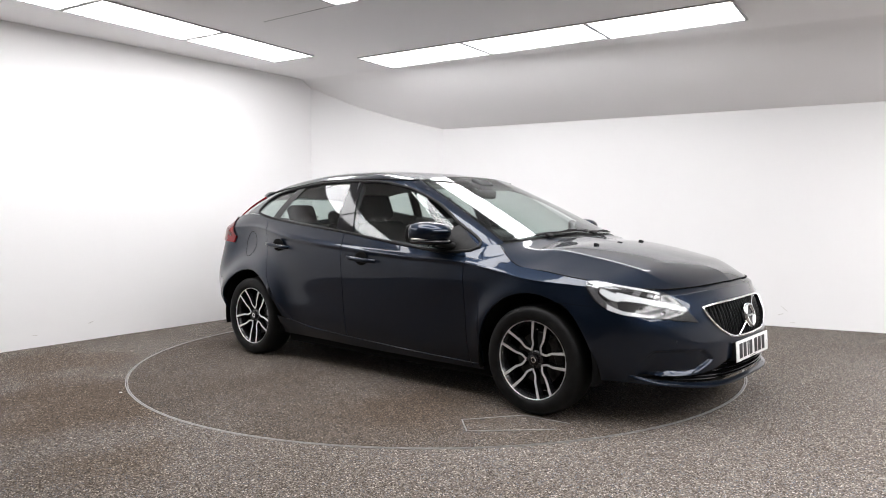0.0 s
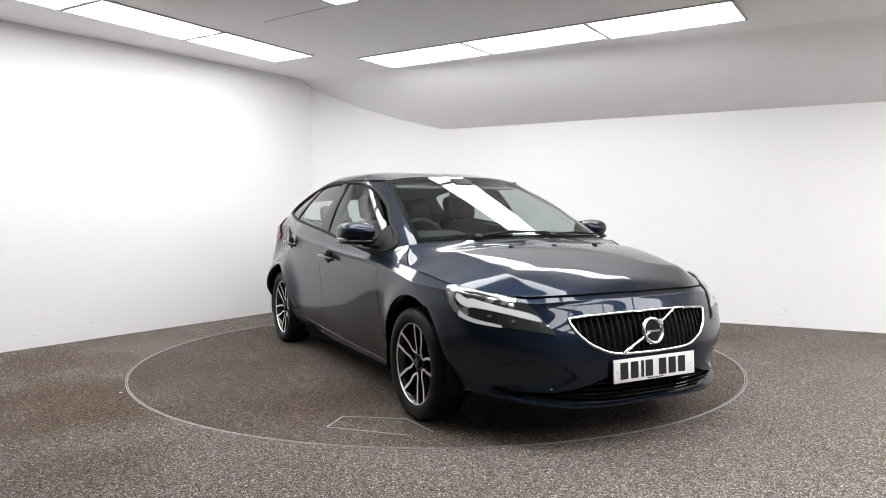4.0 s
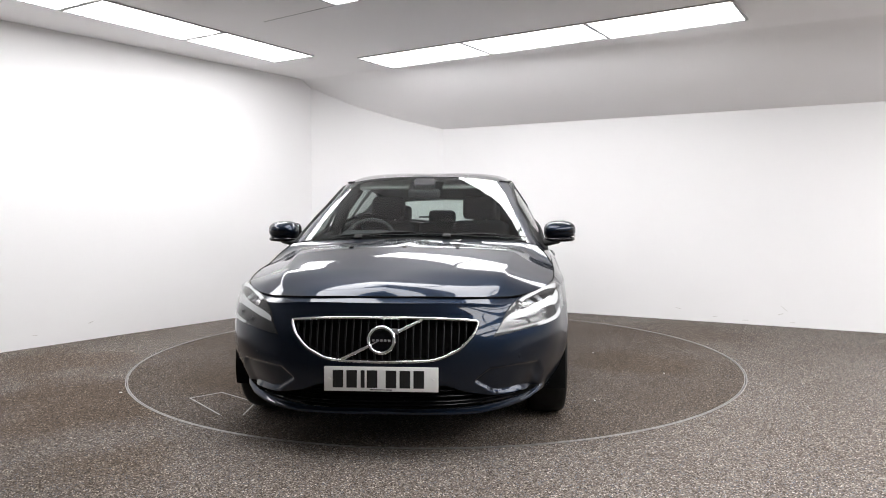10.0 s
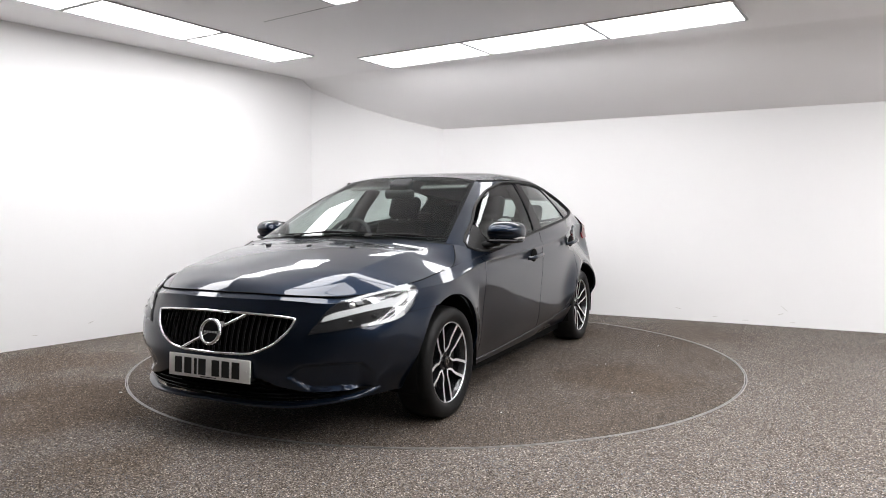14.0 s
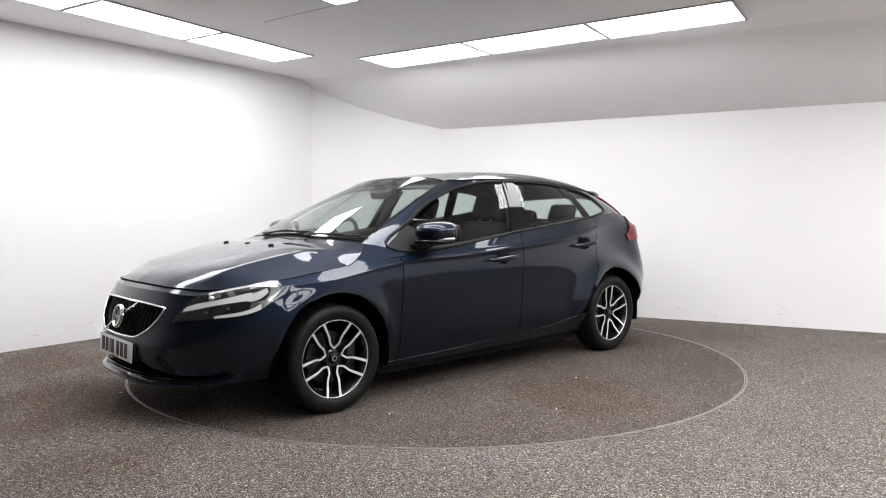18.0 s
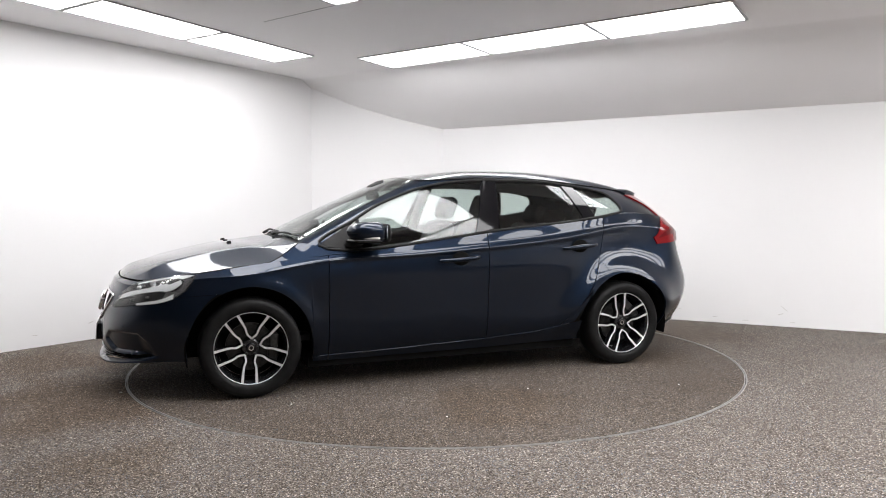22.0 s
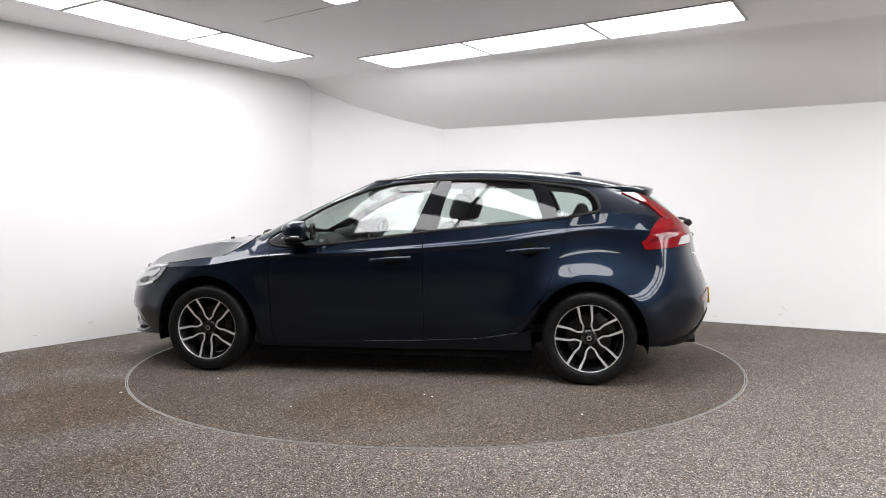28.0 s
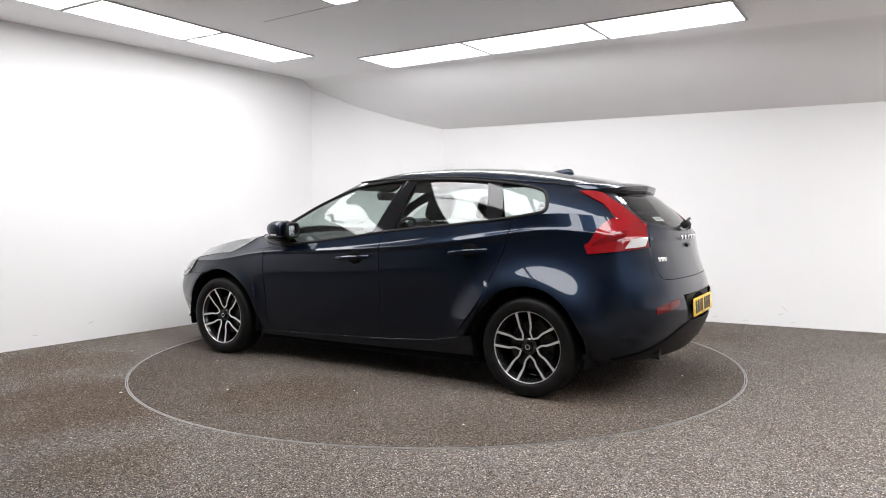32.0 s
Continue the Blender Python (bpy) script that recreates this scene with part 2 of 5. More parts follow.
LINE_D = [(2.14, 0, .65), (2.13, .2, .65), (2.085, .42, .645), (2.0, .60, .64), (1.88, .735, .65), (1.74, .825, .655), (1.56, .862, .665), (1.32, .876, .675), (.95, .887, .70), (.45, .884, .715),
          (-.25, .885, .73), (-.75, .887, .75), (-1.08, .860, .76), (-1.32, .815, .78), (-1.64, .802, .78), (-1.82, .798, .78), (-1.95, .69, .78), (-2.04, .47, .78), (-2.08, .23, .78), (-2.09, 0, .78)]
LINE_E = [(2.118, 0, .70), (2.108, .2, .70), (2.067, .42, .695), (1.985, .585, .685), (1.86, .71, .70), (1.72, .805, .72), (1.55, .855, .735), (1.32, .88, .75), (.95, .878, .808), (.45, .877, .838),
          (-.25, .877, .880), (-.75, .872, .925), (-1.08, .838, .970), (-1.32, .788, 1.0), (-1.64, .765, 1.0), (-1.81, .753, .985), (-1.93, .660, .965), (-2.01, .45, .945), (-2.045, .22, .94), (-2.055, 0, .94)]
LINE_F = [(2.085, 0, .722), (2.075, .2, .722), (2.035, .42, .716), (1.955, .575, .705), (1.84, .69, .718), (1.70, .778, .748), (1.54, .817, .770), (1.32, .834, .802), (.95, .846, .840), (.45, .852, .886),
          (-.25, .852, .977), (-.75, .842, 1.027), (-1.08, .810, 1.063), (-1.32, .772, 1.098), (-1.62, .708, 1.100), (-1.79, .655, 1.08), (-1.91, .55, 1.05), (-1.99, .38, 1.02), (-2.025, .19, 1.0), (-2.03, 0, .995)]
# Glasshouse: its foot and its top edge, from the windscreen's centre round to the rear window's centre
FOOT = [(1.12, 0, .962), (1.10, .30, .957), (1.065, .55, .942), (.98, .735, .925), (.88, .795, .900), (.56, .842, .880), (0, .848, .942), (-.26, .847, .979), (-.70, .838, 1.023), (-1.04, .811, 1.059),
        (-1.19, .793, 1.079), (-1.33, .768, 1.100), (-1.62, .705, 1.100), (-1.90, .55, 1.05), (-1.99, .32, 1.015), (-2.025, 0, .995)]
BROW = [(.20, 0, 1.372), (.195, .25, 1.368), (.185, .43, 1.353), (.16, .548, 1.334), (.085, .588, 1.335), (-.04, .605, 1.343), (-.17, .615, 1.347), (-.28, .618, 1.349), (-.70, .612, 1.348), (-1.0, .590, 1.325),
        (-1.19, .570, 1.308), (-1.33, .55, 1.295), (-1.50, .515, 1.275), (-1.66, .43, 1.262), (-1.72, .25, 1.268), (-1.735, 0, 1.272)]
SPINE = [(.20, 1.372), (.05, 1.396), (-.20, 1.415), (-.52, 1.424), (-.95, 1.412), (-1.35, 1.364), (-1.60, 1.313), (-1.735, 1.28)]
BONNET = [(2.085, .722), (2.045, .762), (1.95, .800), (1.80, .838), (1.60, .886), (1.40, .923), (1.22, .949), (1.13, .958)]


def spline_weights(k):
    """Second derivatives of natural cubic splines over the knots k, as a matrix on the values."""
    n = len(k)
    h = np.diff(k)
    a, b = np.eye(n), np.zeros((n, n))
    for i in range(1, n - 1):
        a[i, i - 1], a[i, i], a[i, i + 1] = h[i - 1], 2 * (h[i - 1] + h[i]), h[i]
        b[i, i - 1], b[i, i], b[i, i + 1] = 6 / h[i - 1], -6 / h[i - 1] - 6 / h[i], 6 / h[i]
    # level at both ends: the lines cross the car's middle at a right angle
    return np.linalg.solve(a, b)


class Curve:
    """A natural cubic spline through points, with knots by chord."""

    def __init__(self, pts, knots=None):
        self.p = np.array(pts, float)
        if knots is None:
            knots = np.concatenate([[0], np.cumsum(np.linalg.norm(np.diff(self.p, axis=0), axis=1))])
            knots = knots / knots[-1]
        self.k = np.array(knots, float)
        self.m = spline_weights(self.k) @ self.p

    def __call__(self, t):
        t = np.asarray(t, float)
        i = np.clip(np.searchsorted(self.k, t, side="right") - 1, 0, len(self.k) - 2)
        h = self.k[i + 1] - self.k[i]
        a, b = (self.k[i + 1] - t) / h, (t - self.k[i]) / h
        w = lambda z: z[..., None]
        return w(a) * self.p[i] + w(b) * self.p[i + 1] + w((a ** 3 - a) * h * h / 6) * self.m[i] + w((b ** 3 - b) * h * h / 6) * self.m[i + 1]


def mirrored(pts):
    """The points with their mirror image before the first and after the last, so that a spline crosses the middle square."""
    flip = lambda p: (p[0], -p[1], p[2])
    return [flip(pts[2]), flip(pts[1])] + list(pts) + [flip(pts[-2]), flip(pts[-3])]


class Shell:
    """A surface through long lines: u along them from 0 to 1, v from line to line."""

    def __init__(self, lines, ref, bulge=0.0):
        pts = np.array(mirrored(ref), float)
        k = np.concatenate([[0], np.cumsum(np.linalg.norm(np.diff(pts, axis=0), axis=1))])
        k = (k - k[2]) / (k[-3] - k[2])
        self.curves = [Curve(mirrored(l), k) for l in lines]
        self.n = len(lines)
        self.knots = k[2:-2]

    def __call__(self, u, v):
        u, v = np.broadcast_arrays(np.asarray(u, float), np.asarray(v, float))
        return self.blend(np.stack([c(u) for c in self.curves]), v)


ARCHES = ((1.322, 0.304, 0.372), (-1.322, 0.304, 0.371))


class Body(Shell):
    """Lines A to E are joined by cubics, E and F by a nearly straight band: the shoulder is the crease between."""

    def blend(self, q, v):
        lo = np.clip(v, 0, 4)
        k = np.arange(5.0)
        m = np.tensordot(spline_weights(k), q[:5], 1)
        i = np.clip(lo.astype(int), 0, 3)
        b = (lo - i)[..., None]
        a = 1 - b
        take = lambda z, j: np.take_along_axis(z, j[None, ..., None], 0)[0]
        p = a * take(q, i) + b * take(q, i + 1) + (a ** 3 - a) / 6 * take(m, i) + (b ** 3 - b) / 6 * take(m, i + 1)
        top = np.clip(v - 4, 0, 1)[..., None]
        band = q[4] + (q[5] - q[4]) * top
        p = np.where(top > 0, band, p)
        # a raised ridge along the shoulder, and lips that flare out round the wheel arches
        x, z = p[..., 0], p[..., 2]
        run = np.clip((1.25 - x) / 0.5, 0, 1) * np.clip((x + 1.62) / 0.3, 0, 1)
        out = 0.0095 * run * np.exp(-((v - 4.0) / np.where(v < 4, 0.14, 0.18)) ** 2)
        for (xc, zc, R), rise, reach in zip(ARCHES, (0.022, 0.055), (0.075, 0.120)):
            d = np.sqrt((x - xc) ** 2 + (z - zc) ** 2) - R
            out = out + rise * np.exp(-(np.maximum(d, 0) / reach) ** 2) * np.clip((z - 0.2) / 0.25, 0, 1)
        out = out * np.clip((np.abs(p[..., 1]) - 0.55) / 0.15, 0, 1) * np.sign(p[..., 1])
        return p + out[..., None] * np.array([0, 1.0, 0])


class House(Shell):
    def blend(self, q, v):
        v = v[..., None]
        p = q[0] * (1 - v) + q[1] * v
        mid = 4 * v * (1 - v)
        away = (q[0] + q[1]) / 2 - np.array([-0.45, 0, 1.0])
        away = away / np.linalg.norm(away, axis=-1, keepdims=True)
        return p + away * mid * 0.016


BODY = Body([LINE_A, LINE_B, LINE_C, LINE_D, LINE_E, LINE_F], LINE_C)
HOUSE = House([FOOT, BROW], FOOT)


# ---------------------------------------------------------------- car: materials
def paint_material():
    """Dark blue metallic paint under clear lacquer."""
    m = mat("dark_blue_metallic_paint", (0.012, 0.020, 0.036), 0.39, 0.85, coat=1.0, spec=0.05)
    nt = m.node_tree
    n, l = nt.nodes, nt.links
    b = n["Principled BSDF"]
    tc = n.new("ShaderNodeTexCoord")
    fl = n.new("ShaderNodeTexVoronoi")
    fl.inputs["Scale"].default_value = 900
    l.new(tc.outputs["Object"], fl.inputs["Vector"])
    r = n.new("ShaderNodeValToRGB")
    r.color_ramp.elements[0].color, r.color_ramp.elements[1].color = (0.0040, 0.0083, 0.0175, 1), (0.0078, 0.0152, 0.0310, 1)
    l.new(fl.outputs["Color"], r.inputs["Fac"])
    l.new(r.outputs["Color"], b.inputs["Base Color"])
    b.inputs["Coat IOR"].default_value = 1.42
    return m


PAINT = paint_material()
BLACK = noisy(mat("black_plastic", (0.009, 0.009, 0.009), 0.55, spec=0.22), 40, (0.007, 0.007, 0.007), (0.013, 0.013, 0.013))
GLOSS = mat("gloss_black_trim", (0.004, 0.004, 0.005), 0.06, spec=0.4)
GRILLEBLACK = mat("matt_black_grille_plastic", (0.004, 0.004, 0.0045), 0.4, spec=0.25)
DARK = mat("black_cavity_plastic", (0.004, 0.004, 0.004), 0.9, spec=0.1)
CHROME = mat("polished_chrome", (0.85, 0.85, 0.86), 0.08, 1.0)
MIRROR = mat("tinted_mirror_glass", (0.35, 0.37, 0.40), 0.02, 1.0)
SATIN = noisy(mat("satin_silver", (0.6, 0.6, 0.61), 0.28, 1.0), 60, (0.55, 0.55, 0.56), (0.66, 0.66, 0.67))
RUBBER = noisy(mat("tyre_rubber", (0.006, 0.006, 0.006), 0.48, spec=0.22), 25, (0.004, 0.004, 0.004), (0.009, 0.009, 0.009), bump=0.1, bump_scale=120)
ALLOY = noisy(mat("machined_alloy_face", (0.85, 0.85, 0.86), 0.36, 0.75), 80, (0.82, 0.82, 0.83), (0.92, 0.92, 0.93))
RIMBLACK = mat("gloss_black_alloy", (0.010, 0.010, 0.011), 0.25, coat=0.5)
STEEL = noisy(mat("brake_disc_steel", (0.05, 0.049, 0.047), 0.5, 1.0), 40, (0.035, 0.034, 0.033), (0.07, 0.068, 0.066))
REDLENS = noisy(mat("red_lamp_lens", (0.17, 0.003, 0.006), 0.1, spec=0.3, coat=0.6), 70, (0.15, 0.003, 0.005), (0.20, 0.004, 0.007))
DEEPRED = mat("deep_red_lens", (0.10, 0.002, 0.004), 0.1, spec=0.3, coat=0.6)
CLEARLENS = mat("clear_lamp_segment", (0.55, 0.54, 0.53), 0.12, 0.3, coat=0.6)
SILVERED = noisy(mat("silvered_lamp_reflector", (0.5, 0.5, 0.51), 0.22, 0.85), 25, (0.16, 0.16, 0.17), (0.42, 0.42, 0.43))
LAMPBLACK = mat("headlamp_housing_black", (0.006, 0.006, 0.007), 0.3, spec=0.3)
SMOKE = mat("smoky_grey_bezel", (0.016, 0.0165, 0.018), 0.3, spec=0.3)
DRL = mat("frosted_light_guide", (0.66, 0.67, 0.68), 0.25, coat=0.4)
CLOTH = noisy(mat("black_seat_cloth", (0.02, 0.02, 0.021), 0.9, spec=0.2), 60, (0.015, 0.015, 0.016), (0.028, 0.028, 0.03), bump=0.3, bump_scale=150)
TRIM = noisy(mat("dark_cabin_plastic", (0.022, 0.022, 0.024), 0.65), 30, (0.018, 0.018, 0.02), (0.028, 0.028, 0.03))
LINER = noisy(mat("grey_headliner", (0.22, 0.215, 0.205), 0.95, spec=0.1), 50, (0.20, 0.195, 0.19), (0.24, 0.235, 0.225))
PLATEWHITE = mat("white_reflective_plate", (0.78, 0.78, 0.77), 0.35)
PLATEYELLOW = mat("yellow_reflective_plate", (0.78, 0.52, 0.05), 0.35)
INK = mat("black_plate_ink", (0.01, 0.01, 0.01), 0.5)


def glass_material(name, tint, keep):
    """Thin automotive glass: a clear tinted sheet with a mirror-like surface."""
    m = bpy.data.materials.new(name)
    m.use_nodes = True
    n, l = m.node_tree.nodes, m.node_tree.links
    n.clear()
    out = n.new("ShaderNodeOutputMaterial")
    mix = n.new("ShaderNodeMixShader")
    tr = n.new("ShaderNodeBsdfTransparent")
    tr.inputs["Color"].default_value = (*tint, 1)
    gl = n.new("ShaderNodeBsdfGlossy")
    gl.inputs["Roughness"].default_value = 0.0
    gl.inputs["Color"].default_value = (0.96, 0.97, 0.97, 1)
    lw = n.new("ShaderNodeLayerWeight")
    lw.inputs["Blend"].default_value = 0.5
    pw = n.new("ShaderNodeMath")
    pw.operation = "POWER"
    pw.inputs[1].default_value = 5.0
    l.new(lw.outputs["Facing"], pw.inputs[0])
    mr = n.new("ShaderNodeMapRange")
    mr.inputs["To Min"].default_value, mr.inputs["To Max"].default_value = keep, 1.0
    l.new(pw.outputs[0], mr.inputs["Value"])
    l.new(mr.outputs["Result"], mix.inputs["Fac"])
    l.new(tr.outputs["BSDF"], mix.inputs[1])
    l.new(gl.outputs["BSDF"], mix.inputs[2])
    l.new(mix.outputs["Shader"], out.inputs["Surface"])
    return m


GLASS = glass_material("tinted_car_glass", (0.70, 0.77, 0.745), 0.06)
LENS = glass_material("clear_lens", (0.94, 0.95, 0.95), 0.05)


# ---------------------------------------------------------------- car: surface tools
def normals(S, u, v, vmax):
    du, dv = 0.002, 0.02 * vmax / 5
    ua, ub = np.clip(u - du, -0.02, 1.02), np.clip(u + du, -0.02, 1.02)
    va, vb = np.clip(v - dv, 0, vmax), np.clip(v + dv, 0, vmax)
    n = np.cross(S(u, vb) - S(u, va), S(ub, v) - S(ua, v))
    n = n / np.maximum(np.linalg.norm(n, axis=-1, keepdims=True), 1e-9)
    away = S(u, v) - np.array([0.0, 0.0, 0.75])
    away[..., 0] *= 0.3
    return np.where((n * away).sum(-1, keepdims=True) < 0, -n, n)


def v_at_z(S, u, z, vmax=5.0):
    lo, hi = np.zeros_like(u), np.full_like(u, vmax)
    for _ in range(26):
        m = (lo + hi) / 2
        below = S(u, m)[..., 2] < z
        lo, hi = np.where(below, m, lo), np.where(below, hi, m)
    return (lo + hi) / 2


def u_at_x(S, x, v, a=0.12, b=0.86):
    lo, hi = np.full_like(v, a), np.full_like(v, b)
    for _ in range(26):
        m = (lo + hi) / 2
        ahead = S(m, v)[..., 0] > x
        lo, hi = np.where(ahead, m, lo), np.where(ahead, hi, m)
    return (lo + hi) / 2


def arch_v(u, floor_v):
    """The lowest v of the panel at each u: the given line, or the wheel arch above it."""
    out = np.array(floor_v, float) * np.ones_like(u)
    for xc, zc, R in ARCHES:
        lo, hi = v_at_z(BODY, u, np.full_like(u, zc)), np.full_like(u, 4.6)
        inside0 = np.abs(BODY(u, lo)[..., 0] - xc) < R
        for _ in range(26):
            m = (lo + hi) / 2
            p = BODY(u, m)
            ins = (p[..., 0] - xc) ** 2 + (p[..., 2] - zc) ** 2 < R * R
            lo, hi = np.where(ins, m, lo), np.where(ins, hi, m)
        out = np.where(inside0, np.maximum(out, hi), out)
    return out


def sheet(P, flip=False, keep=None):
    """A mesh of quads over an array of points, m by n by 3; keep: which quads."""
    bm = bmesh.new()
    m, n = P.shape[:2]
    vs = [[bm.verts.new(P[i, j]) for j in range(n)] for i in range(m)]
    for i in range(m - 1):
        for j in range(n - 1):
            if keep is not None and not keep[i, j]:
                continue
            q = (vs[i][j], vs[i + 1][j], vs[i + 1][j + 1], vs[i][j + 1])
            bm.faces.new(q[::-1] if flip else q)
    if keep is not None:
        bmesh.ops.delete(bm, geom=[v for v in bm.verts if not v.link_faces], context="VERTS")
    return bm


def flanged(P, N, depth=0.014):
    """Adds a turned-in edge all round a panel."""
    Q = P - N * depth
    P = np.concatenate([Q[:1], P, Q[-1:]], 0)
    side = lambda j: np.concatenate([Q[:1, j:j + 1], Q[:, j:j + 1], Q[-1:, j:j + 1]], 0)
    return np.concatenate([side(0), P, side(-1)], 1)


FLIP = np.array([1, -1, 1])


def outward(bm, S_point):
    """Turns the faces to look away from the car's middle."""
    bm.normal_update()
    s = 0.0
    for f in bm.faces:
        c = f.calc_center_median()
        a = Vector((0.3 * c.x, c.y, c.z - 0.75))
        s += f.normal.dot(a) * f.calc_area()
    if s < 0:
        bmesh.ops.reverse_faces(bm, faces=bm.faces[:])
    return bm


def shift(bm):
    bm.transform(Matrix.Translation(CAR_SHIFT))
    return bm


def cpart(name, bm, material, parent, label="", smooth=False, sharp=None):
    """A part given in the car's own measures (origin under the middle of the wheelbase)."""
    if parent is car:
        shift(bm)
    else:
        bm.transform(Matrix.Translation(CAR_SHIFT))
    return part(name, bm, material, parent, label, smooth, sharp)


def pair(name, P, material, parent, label="", sharp=40, keep=None):
    """The same sheet on the left and, mirrored, on the right."""
    made = []
    for k in (0, 1):
        Q = P * (FLIP if k else 1)
        made.append(cpart(name, outward(sheet(Q, keep=keep), None), material, parent, label, sharp=sharp))
    return made


def panel_uv(ulo, uhi, vlo, vhi, nu, nv, a=None):
    a = np.linspace(0, 1, nu) if a is None else a
    A, B = np.meshgrid(a, np.linspace(0, 1, nv), indexing="ij")
    kv = np.linspace(0, 5, 101)
    tlo, thi = ulo(kv), uhi(kv)
    ku = np.linspace(tlo.min(), thi.max(), 401)
    blo, bhi = vlo(ku), vhi(ku)
    U = np.full_like(A, 0.5)
    V = np.full_like(A, 2.5)
    for _ in range(10):
        lo, hi = np.interp(V, kv, tlo), np.interp(V, kv, thi)
        U = lo + A * (hi - lo)
        l, h = np.interp(U, ku, blo), np.interp(U, ku, bhi)
        V = l + B * (h - l)
    return U, V


def body_panel(name, ulo, uhi, vlo, vhi, nu, nv, label="", a=None, material=None, hole=None):
    U, V = panel_uv(ulo, uhi, vlo, vhi, nu, nv, a)
    keep = None
    if hole:
        U, V = poly_snap(U, V, hole, 5.5, 0.155, 0.012)
        mid = lambda z: (z[1:, 1:] + z[:-1, 1:] + z[1:, :-1] + z[:-1, :-1]) / 4
        keep = np.pad(~poly_inside(mid(U), mid(V), hole), 1, mode="edge")
    P, N = BODY(U, V), normals(BODY, U, V, 5)
    return pair(name, flanged(P, N), material or PAINT, car, label, keep=keep)


def tube_along(pts, radius, segs=8, closed=False, flat=1.0):
    """A rod along points; flat squeezes it along its second axis."""
    bm = bmesh.new()
    pts = [Vector(p) for p in pts]
    n = len(pts)
    rings = []
    ref = Vector((0, 0, 1))
    for i, p in enumerate(pts):
        if closed:
            d = pts[(i + 1) % n] - pts[i - 1]
        else:
            d = pts[min(i + 1, n - 1)] - pts[max(i - 1, 0)]
        d.normalize()
        if abs(d.dot(ref)) > 0.95:
            side = d.cross(Vector((1, 0, 0))).normalized()
        else:
            side = d.cross(ref).normalized()
        up = side.cross(d)
        rr = radius(i / max(1, n - 1)) if callable(radius) else radius
        rings.append([bm.verts.new(p + (side * math.cos(2 * math.pi * k / segs) * flat + up * math.sin(2 * math.pi * k / segs)) * rr) for k in range(segs)])
    for i in range(n if closed else n - 1):
        r0, r1 = rings[i], rings[(i + 1) % n]
        for k in range(segs):
            bm.faces.new((r0[k], r0[(k + 1) % segs], r1[(k + 1) % segs], r1[k]))
    if not closed:
        bm.faces.new(rings[0][::-1])
        bm.faces.new(rings[-1])
    bmesh.ops.recalc_face_normals(bm, faces=bm.faces[:])
    return bm


def mirror_bm(bm):
    bm.transform(Matrix.Diagonal((1, -1, 1, 1)))
    bmesh.ops.reverse_faces(bm, faces=bm.faces[:])
    return bm


def lathe(profile, n=64, axis="y"):
    """Turns a profile of (radius, offset along the axle) about the y axis."""
    bm = bmesh.new()
    rings = []
    for k in range(n):
        a = 2 * math.pi * k / n
        rings.append([bm.verts.new((r * math.cos(a), y, r * math.sin(a))) for r, y in profile])
    for k in range(n):
        a, b = rings[k], rings[(k + 1) % n]
        for i in range(len(profile) - 1):
            bm.faces.new((a[i], a[i + 1], b[i + 1], b[i]))
    bmesh.ops.remove_doubles(bm, verts=bm.verts[:], dist=1e-6)
    bmesh.ops.recalc_face_normals(bm, faces=bm.faces[:])
    return bm


def rounded(sx, sy, sz, at=(0, 0, 0), turn=(0, 0, 0), bevel=0.02, seg=3):
    return box_bm(sx, sy, sz, pose(*at, *turn), bevel, seg)


def blob(sx, sy, sz, power=2.6, nu=32, nv=18):
    """A rounded box-like egg: a superellipsoid of those half sizes."""
    bm = bmesh.new()
    f = lambda c: math.copysign(abs(c) ** (2 / power), c)
    rows = []
    for j in range(nv + 1):
        t = -math.pi / 2 + math.pi * j / nv
        rows.append([bm.verts.new((sx * f(math.cos(t)) * f(math.cos(p)), sy * f(math.cos(t)) * f(math.sin(p)), sz * f(math.sin(t))))
                     for p in (2 * math.pi * k / nu for k in range(nu))])
    for j in range(nv):
        for k in range(nu):
            bm.faces.new((rows[j][k], rows[j][(k + 1) % nu], rows[j + 1][(k + 1) % nu], rows[j + 1][k]))
    bmesh.ops.remove_doubles(bm, verts=bm.verts[:], dist=1e-5)
    bmesh.ops.recalc_face_normals(bm, faces=bm.faces[:])
    return bm


def uv_points(S, pts):
    q = np.array(pts, float)
    return S(q[:, 0], q[:, 1])


def even(pts):
    return Curve(pts, np.linspace(0, 1, len(pts)))


def band(S, bottom, top, nu, nv, offset, vmax):
    """Points and normals over the part of a surface between two lines of (u, v), at an offset."""
    b, t = even(bottom), even(top)
    A, B = np.meshgrid(np.linspace(0, 1, nu), np.linspace(0, 1, nv), indexing="ij")
    q = b(A) * (1 - B[..., None]) + t(A) * B[..., None]
    P, N = S(q[..., 0], q[..., 1]), normals(S, q[..., 0], q[..., 1], vmax)
    return P + N * offset, N


def poly_inside(u, v, poly):
    inside = np.zeros(u.shape, bool)
    n = len(poly)
    for i in range(n):
        (x1, y1), (x2, y2) = poly[i], poly[(i + 1) % n]
        cross = ((y1 > v) != (y2 > v)) & (u < (x2 - x1) * (v - y1) / (y2 - y1 + 1e-12) + x1)
        inside ^= cross
    return inside


